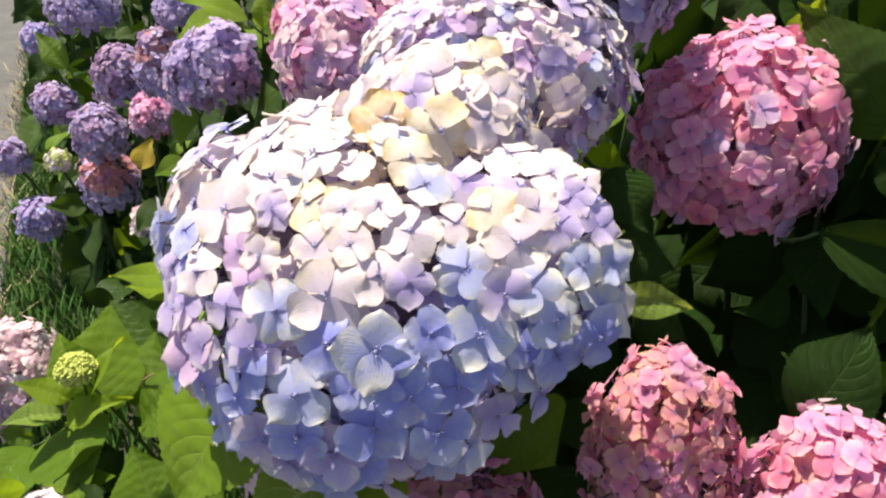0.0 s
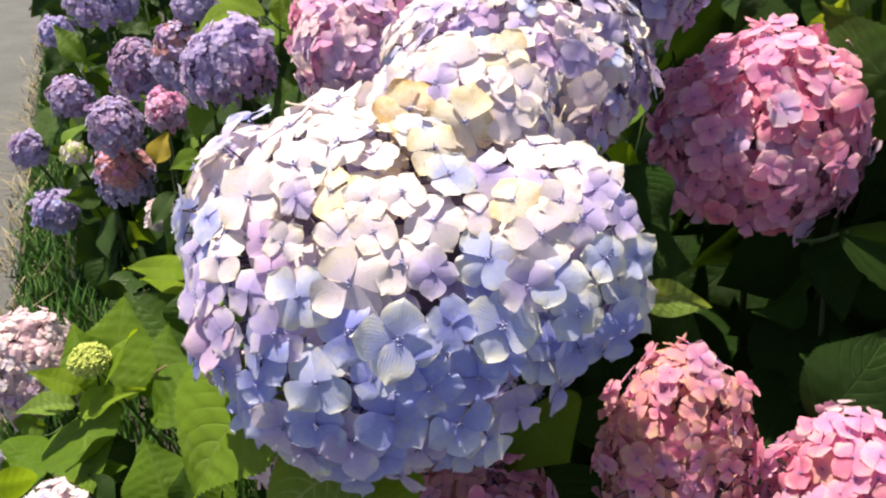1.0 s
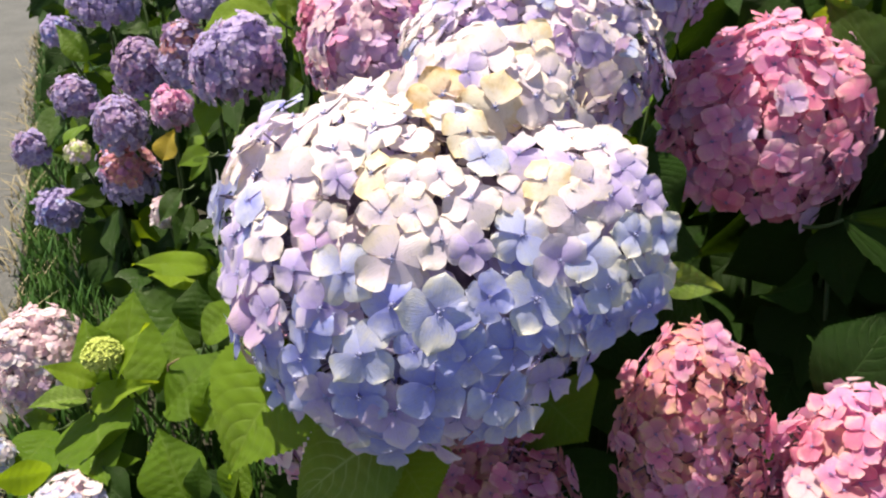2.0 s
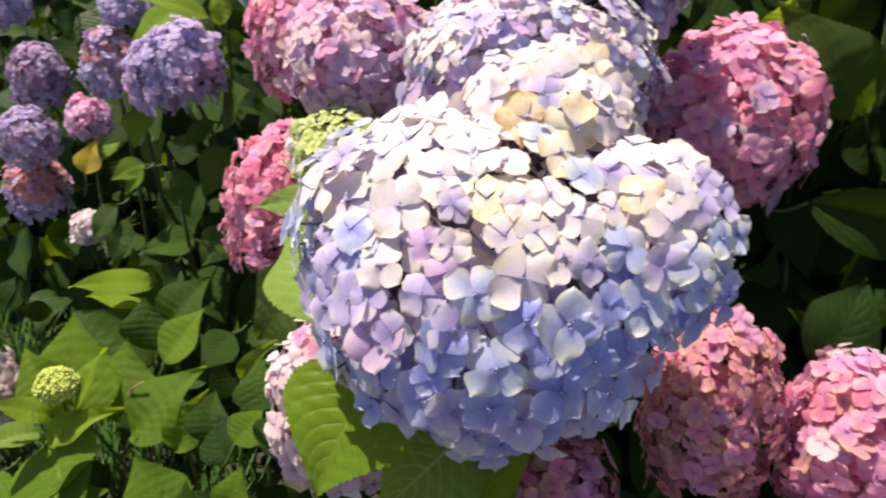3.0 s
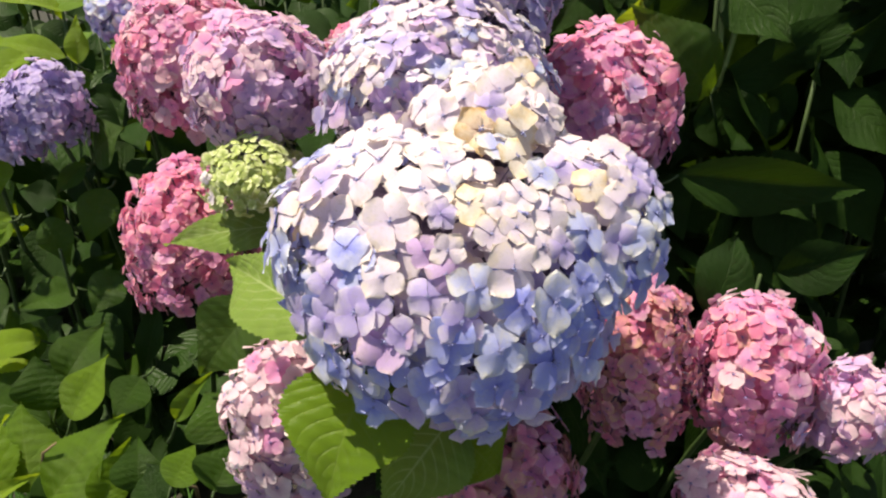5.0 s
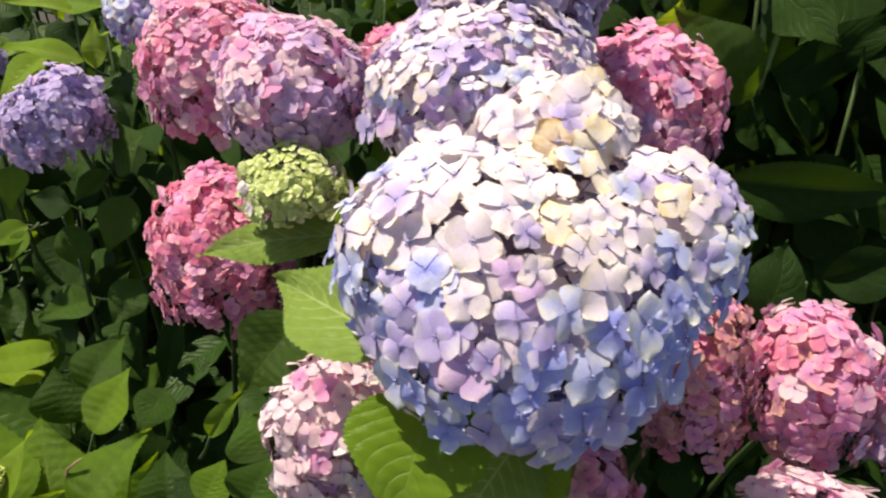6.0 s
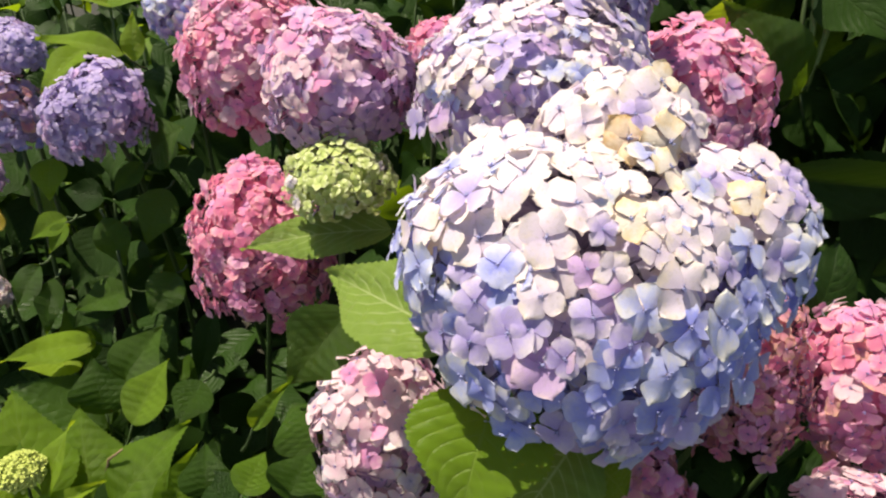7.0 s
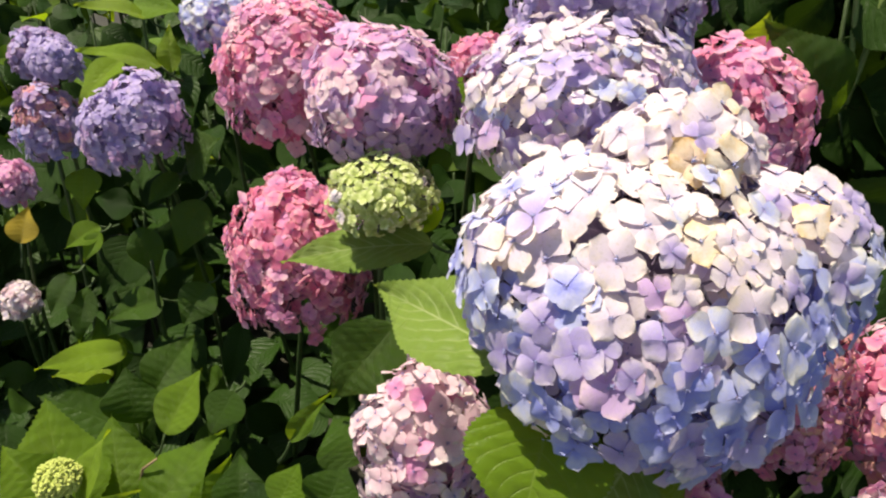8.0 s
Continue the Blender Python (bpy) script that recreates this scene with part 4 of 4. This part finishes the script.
set_leaf(mid_shoot, (-0.508, 1.100, 0.470), (-0.515, 1.150, 0.588), 0.069, "mid")
set_leaf(bud_shoot, (-0.497, 0.860, 0.499), (-0.369, 0.870, 0.613), 0.091, "fresh", facing=Vector((-0.2, -0.6, 0.8)))
set_leaf(bud_shoot, (-0.425, 0.820, 0.501), (-0.367, 0.840, 0.593), 0.056, "fresh")
set_leaf(bud_shoot, (-0.410, 0.700, 0.470), (-0.459, 0.760, 0.556), 0.094, "fresh", facing=Vector((0.15, -0.9, 0.3)))
set_leaf(bud_shoot, (-0.386, 0.690, 0.484), (-0.383, 0.710, 0.548), 0.040, "mid")
set_leaf(bud_shoot, (-0.331, 0.660, 0.515), (-0.302, 0.680, 0.591), 0.055, "fresh")
set_leaf(mid_shoot, (-0.500, 1.150, 0.602), (-0.634, 1.120, 0.623), 0.057, "lively", facing=Vector((0, -0.45, 0.85)))
set_leaf(mid_shoot, (-0.529, 1.170, 0.563), (-0.618, 1.140, 0.590), 0.064, "lively", facing=Vector((0, -0.45, 0.85)))
set_leaf(mid_shoot, (-0.520, 1.170, 0.556), (-0.537, 1.190, 0.656), 0.067, "mid")
set_leaf(mid_shoot, (-0.501, 1.050, 0.526), (-0.499, 1.080, 0.620), 0.093, "mid")
set_leaf(mid_shoot, (-0.456, 0.960, 0.562), (-0.385, 1.000, 0.636), 0.069, "fresh", facing=Vector((-0.5, -0.7, 0.5)))
set_leaf(mid_shoot, (-0.467, 1.060, 0.569), (-0.388, 1.090, 0.643), 0.084, "mid")
set_leaf(mid_shoot, (-0.350, 1.120, 0.716), (-0.403, 1.100, 0.656), 0.065, "mid", facing=Vector((-0.3, -0.8, 0.5)))
set_leaf(mid_shoot, (-0.430, 1.200, 0.660), (-0.519, 1.170, 0.659), 0.065, "mid", facing=Vector((-0.2, -0.6, 0.8)))
set_leaf(mid_shoot, (-0.538, 1.200, 0.709), (-0.572, 1.180, 0.619), 0.045, "mid")
set_leaf(mid_shoot, (-0.338, 1.140, 0.855), (-0.384, 1.120, 0.775), 0.063, "mid", facing=Vector((-0.3, -0.9, 0.3)))
set_leaf(mid_shoot, (-0.440, 1.200, 0.800), (-0.427, 1.180, 0.715), 0.055, "mid")
set_leaf(mid_shoot, (-0.364, 1.200, 0.881), (-0.419, 1.180, 0.842), 0.039, "mid")
set_leaf(mid_shoot, (-0.501, 1.240, 0.796), (-0.558, 1.220, 0.776), 0.042, "fresh")
set_leaf(mid_shoot, (-0.501, 1.220, 0.795), (-0.535, 1.210, 0.751), 0.031, "fresh")
set_leaf(far_shoot, (-0.508, 1.320, 0.873), (-0.523, 1.280, 0.813), 0.056, "fresh")
# One narrow leaf in the green darkened for shade.
set_leaf(mid_shoot, (-0.306, 1.120, 0.633), (-0.355, 1.080, 0.522), 0.047, "deep")
set_leaf(mid_shoot, (-0.345, 0.970, 0.601), (-0.394, 0.930, 0.562), 0.061, "mid")
set_leaf(mid_shoot, (-0.294, 0.720, 0.693), (-0.242, 0.700, 0.765), 0.026, "fresh", facing=Vector((-0.6, -0.6, 0.5)))
set_leaf(bud_shoot, (-0.323, 0.750, 0.564), (-0.282, 0.780, 0.599), 0.054, "fresh")
set_leaf(bud_shoot, (-0.368, 0.800, 0.525), (-0.356, 0.840, 0.592), 0.071, "mid")
set_leaf(bud_shoot, (-0.270, 0.700, 0.580), (-0.228, 0.730, 0.624), 0.078, "mid")
set_leaf(mid_shoot, (-0.557, 1.220, 0.730), (-0.606, 1.200, 0.667), 0.049, "mid")
set_leaf(far_shoot, (-0.648, 1.365, 0.736), (-0.625, 1.394, 0.792), 0.052, "yellow")
set_leaf(far_shoot, (-1.012, 1.849, 0.835), (-1.098, 1.889, 0.921), 0.065, "fresh")
set_leaf(far_shoot, (-1.100, 1.843, 0.719), (-1.130, 1.734, 0.618), 0.088, "mid")

set_leaf(right_shoot, (0.366, 0.760, 1.085), (0.362, 0.740, 1.142), 0.046, "lively", facing=Vector((-0.3, -0.6, 0.7)))
sprig = shoot((0.83, 0.83), (0.833, 0.800, 0.549), "thin bright green sprig with small leaves in the shade", pick, 0.003, STALK_PALE)
set_leaf(sprig, (0.745, 0.800, 0.653), (0.737, 0.780, 0.689), 0.019, "lively")
set_leaf(sprig, (0.767, 0.800, 0.632), (0.770, 0.780, 0.653), 0.019, "lively")
set_leaf(sprig, (0.801, 0.800, 0.580), (0.782, 0.780, 0.630), 0.023, "lively")
set_leaf(sprig, (0.823, 0.800, 0.583), (0.832, 0.780, 0.611), 0.022, "lively")
set_leaf(sprig, (0.864, 0.800, 0.554), (0.849, 0.780, 0.607), 0.024, "lively")
set_leaf(sprig, (0.896, 0.800, 0.536), (0.910, 0.780, 0.560), 0.025, "lively")
set_leaf(sprig, (0.926, 0.800, 0.499), (0.921, 0.780, 0.545), 0.025, "lively")
set_leaf(sprig, (0.864, 0.800, 0.522), (0.879, 0.780, 0.520), 0.023, "lively")
set_leaf(sprig, (0.820, 0.800, 0.547), (0.758, 0.780, 0.596), 0.020, "lively")
set_leaf(sprig, (0.709, 0.800, 0.952), (0.706, 0.780, 0.969), 0.020, "lively")
set_leaf(sprig, (0.726, 0.800, 0.942), (0.728, 0.780, 0.935), 0.018, "lively")
set_leaf(sprig, (0.754, 0.800, 0.879), (0.762, 0.780, 0.894), 0.018, "lively")
set_leaf(sprig, (0.767, 0.800, 0.885), (0.776, 0.780, 0.877), 0.018, "lively")
part("stem", tube_mesh("stem", bend((0.446, 0.675, 1.020), (0.450, 0.700, 1.181), (0.004, 0, 0)), [0.0045, 0.0044, 0.0042, 0.004, 0.0038, 0.0036, 0.0034], STALK_PALE), right_shoot)
part("stem", tube_mesh("stem", bend((0.446, 0.675, 1.020), (0.478, 0.680, 1.175), (0.004, 0, 0)), [0.0045, 0.0044, 0.0042, 0.004, 0.0038, 0.0036, 0.0034], STALK_PALE), right_shoot)

# the unopened flower bud: a dome of tiny green beads
bead_rng = random.Random(9)
bead = bmesh.new()
bmesh.ops.create_icosphere(bead, subdivisions=1, radius=0.0029)
bead_mesh = bpy.data.meshes.new("flower_bud")
bead.to_mesh(bead_mesh)
bead.free()
bead_mesh.materials.append(BUD_GREEN)
for d in sphere_points(280, -0.55, bead_rng):
    place = Vector((-0.594, 0.893, 0.584)) + Vector((d.x * 0.030, d.y * 0.030, d.z * 0.026)) * bead_rng.uniform(0.86, 1.04)
    part("flower_bud", bead_mesh, bud_shoot, Matrix.Translation(place) @ Matrix.Scale(bead_rng.uniform(0.75, 1.2), 4))
dome = bmesh.new()
bmesh.ops.create_uvsphere(dome, u_segments=12, v_segments=8, radius=0.0255)
dome_mesh = bpy.data.meshes.new("bud_dome")
dome.to_mesh(dome_mesh)
dome.free()
dome_mesh.materials.append(BUD_GREEN)
part("bud_dome", dome_mesh, bud_shoot, Matrix.Translation((-0.594, 0.893, 0.582)) @ Matrix.Diagonal((1, 1, 0.8, 1)))

# a few dead, brown stems in the gaps
def dead_stem(a, b, sag):
    ob = thing("dead_stem", (a[0], a[1], GROUND), "thin dry brown stem between the leaves", "stem", "dead stems")
    part("twig", tube_mesh("twig", [Vector((a[0], a[1], GROUND))] + bend(a, b, sag, 6), [0.0035, 0.003, 0.0028, 0.0025, 0.0022, 0.002, 0.0015], WOOD, 6), ob)


dead_stem((-0.43, 0.91, 0.44), (-0.465, 0.875, 0.590), (-0.045, 0.0, 0.02))
dead_stem((-0.30, 0.86, 0.45), (-0.44, 0.84, 0.50), (0.0, 0.0, 0.03))


# ---- the rest of the shrub ----
CANOPY += [(0.62, 0.85, 1.62), (0.95, 0.70, 1.60), (0.75, 0.55, 1.50), (0.50, 0.85, 1.50), (0.42, 1.0, 1.45), (0.35, 1.30, 1.16), (0.0, 1.60, 1.16), (-0.35, 1.80, 1.12), (0.85, 1.50, 1.25), (-0.75, 2.40, 1.05), (0.2, 2.4, 1.4), (-0.9, 3.1, 1.2), (-1.4, 3.8, 1.2), (-0.2, 3.2, 1.5), (0.8, 3.2, 1.6), (-0.3, 4.0, 1.5), (1.2, 2.2, 1.6),
           (0.55, 0.45, 0.80), (0.85, 0.30, 0.70), (-0.42, 0.78, 0.50), (-0.28, 0.72, 0.60), (-0.33, 0.62, 0.50)]


def canopy(x, y):
    """Height of the leaves at a place, by the flower heads about it."""
    total = weight = 0.0
    for cx, cy, cz in CANOPY:
        w = 1.0 / (0.004 + (cx - x) ** 2 + (cy - y) ** 2) ** 1.5
        total, weight = total + cz * w, weight + w
    return total / weight


FAR = []


def filler(x, y, top, rng, tone, leaves, whole):
    """A leafy shoot that fills the shrub; whole: its leaves are joined, as they stand far back."""
    foot = (x + rng.uniform(-0.04, 0.04), y + rng.uniform(0, 0.08))
    ob = None if whole else shoot(foot, (x, y, top), rng.choice((
        "green leafy hydrangea shoot inside the shrub", "leafy hydrangea shoot in mostly shade-darkened green", "leafy hydrangea shoot with broad toothed leaves")), rng, 0.0045)
    if whole:
        v, f = tube(bend((foot[0], foot[1], GROUND), (x, y, top), (0, 0.02, 0), 4), (0.005, 0.005, 0.004, 0.003), 5)
        FAR.append((finish("far_stem", v, f, [(0, 0)] * len(v), [STALK]), Matrix()))
    turn = rng.uniform(0, 6.28)
    z = top
    for pair in range(leaves):
        long = rng.uniform(0.10, 0.155) * (0.72 if pair == 0 else 1.0)
        rise = (0.25 if pair == 0 else -0.50) - 0.20 * min(pair, 4)
        for side in (0, 1):
            a = turn + pair * 1.57 + side * math.pi + rng.uniform(-0.3, 0.3)
            out = Vector((math.cos(a), math.sin(a), 0))
            base = Vector((x, y, z)) + out * 0.022
            tip = base + (out + Vector((-0.05, -0.25, rise + rng.uniform(-0.35, 0.2)))).normalized() * long
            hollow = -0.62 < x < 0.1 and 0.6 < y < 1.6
            # Hollow and lower leaves take the shade-dark tone, some top pairs a lit one.
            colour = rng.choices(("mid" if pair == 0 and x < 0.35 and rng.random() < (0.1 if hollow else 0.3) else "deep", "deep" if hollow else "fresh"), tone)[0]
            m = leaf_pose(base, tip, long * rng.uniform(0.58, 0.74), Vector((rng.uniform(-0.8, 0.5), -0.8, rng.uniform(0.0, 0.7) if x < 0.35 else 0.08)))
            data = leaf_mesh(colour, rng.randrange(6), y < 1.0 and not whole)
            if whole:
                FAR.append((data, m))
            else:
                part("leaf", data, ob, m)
        z -= rng.uniform(0.03, 0.06)
    return ob


low = random.Random(33)
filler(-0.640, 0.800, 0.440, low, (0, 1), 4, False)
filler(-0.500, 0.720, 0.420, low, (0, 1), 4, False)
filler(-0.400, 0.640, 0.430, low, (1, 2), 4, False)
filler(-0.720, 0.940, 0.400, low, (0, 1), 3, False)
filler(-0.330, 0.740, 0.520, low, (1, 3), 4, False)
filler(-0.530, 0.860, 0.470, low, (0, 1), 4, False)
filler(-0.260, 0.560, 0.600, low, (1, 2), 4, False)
fill = random.Random(21)
y = 0.50
while y < 4.2:
    x = -1.25 - 0.55 * max(0.0, y - 1.6)
    while x < 1.7:
        px, py = x + fill.uniform(-0.05, 0.05), y + fill.uniform(-0.05, 0.05)
        if px > edge_of_road(py) + (0.22 if py > 1.55 else 0.30 if py > 1.3 else 0.48) and not (py < 0.62 and px < -0.30) and not (py < 0.85 and px < -0.62) and not (py < 1.6 and px < 0.1 and fill.random() < (0.55 if px > -0.62 and py > 0.85 else 0.3)):
            if -0.45 < px < -0.05 and 0.62 < py < 1.12:
                x += 0.125
                continue
            top = canopy(px, py) - (fill.uniform(0.10, 0.30) if py < 1.5 and px < 0.35 else fill.uniform(0.04, 0.18))
            if -0.42 < px < -0.02 and 0.55 < py < 1.15:
                top -= 0.20
            if px < 0.05 and 0.85 < py < 1.60:
                top -= 0.12
            # Right-hand shoots get only the shade-darkened tone, others a few fresh leaves.
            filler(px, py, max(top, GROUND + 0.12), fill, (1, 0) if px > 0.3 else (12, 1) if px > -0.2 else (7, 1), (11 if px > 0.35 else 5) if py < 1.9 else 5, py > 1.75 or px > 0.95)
        x += 0.125 if y < 1.5 else 0.17
    y += 0.125 if y < 1.5 else 0.18
# low leaves added to close the shrub towards the soil, coloured as in shade
for _ in range(2300):
    px, py = fill.uniform(-1.6, 1.5), 0.55 + 2.6 * fill.random() ** 1.2
    if px < edge_of_road(py) + (0.28 if py > 1.55 else 0.36 if py > 1.3 else 0.55) or (py < 0.85 and px < -0.35) or (py < 0.7 and px < 0.1):
        continue
    flank = -0.70 < px < 0.15 and py < 1.55
    if flank and py < 1.12 and fill.random() < 0.6:
        continue
    pz = GROUND + fill.uniform(0.04, 0.10 if flank else 0.34)
    if pz > canopy(px, py) - 0.20:
        pz = GROUND + 0.06
    a, long = fill.uniform(0, 6.28), fill.uniform(0.09, 0.14)
    base = Vector((px, py, pz))
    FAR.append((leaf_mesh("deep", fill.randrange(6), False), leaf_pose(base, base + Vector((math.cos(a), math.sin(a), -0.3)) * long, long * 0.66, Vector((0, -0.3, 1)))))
tagged(gather("hydrangea_foliage", FAR, None), "dense leaves and stems back and low in the shrub, mostly shade-darkened green", "foliage", kind="stuff")
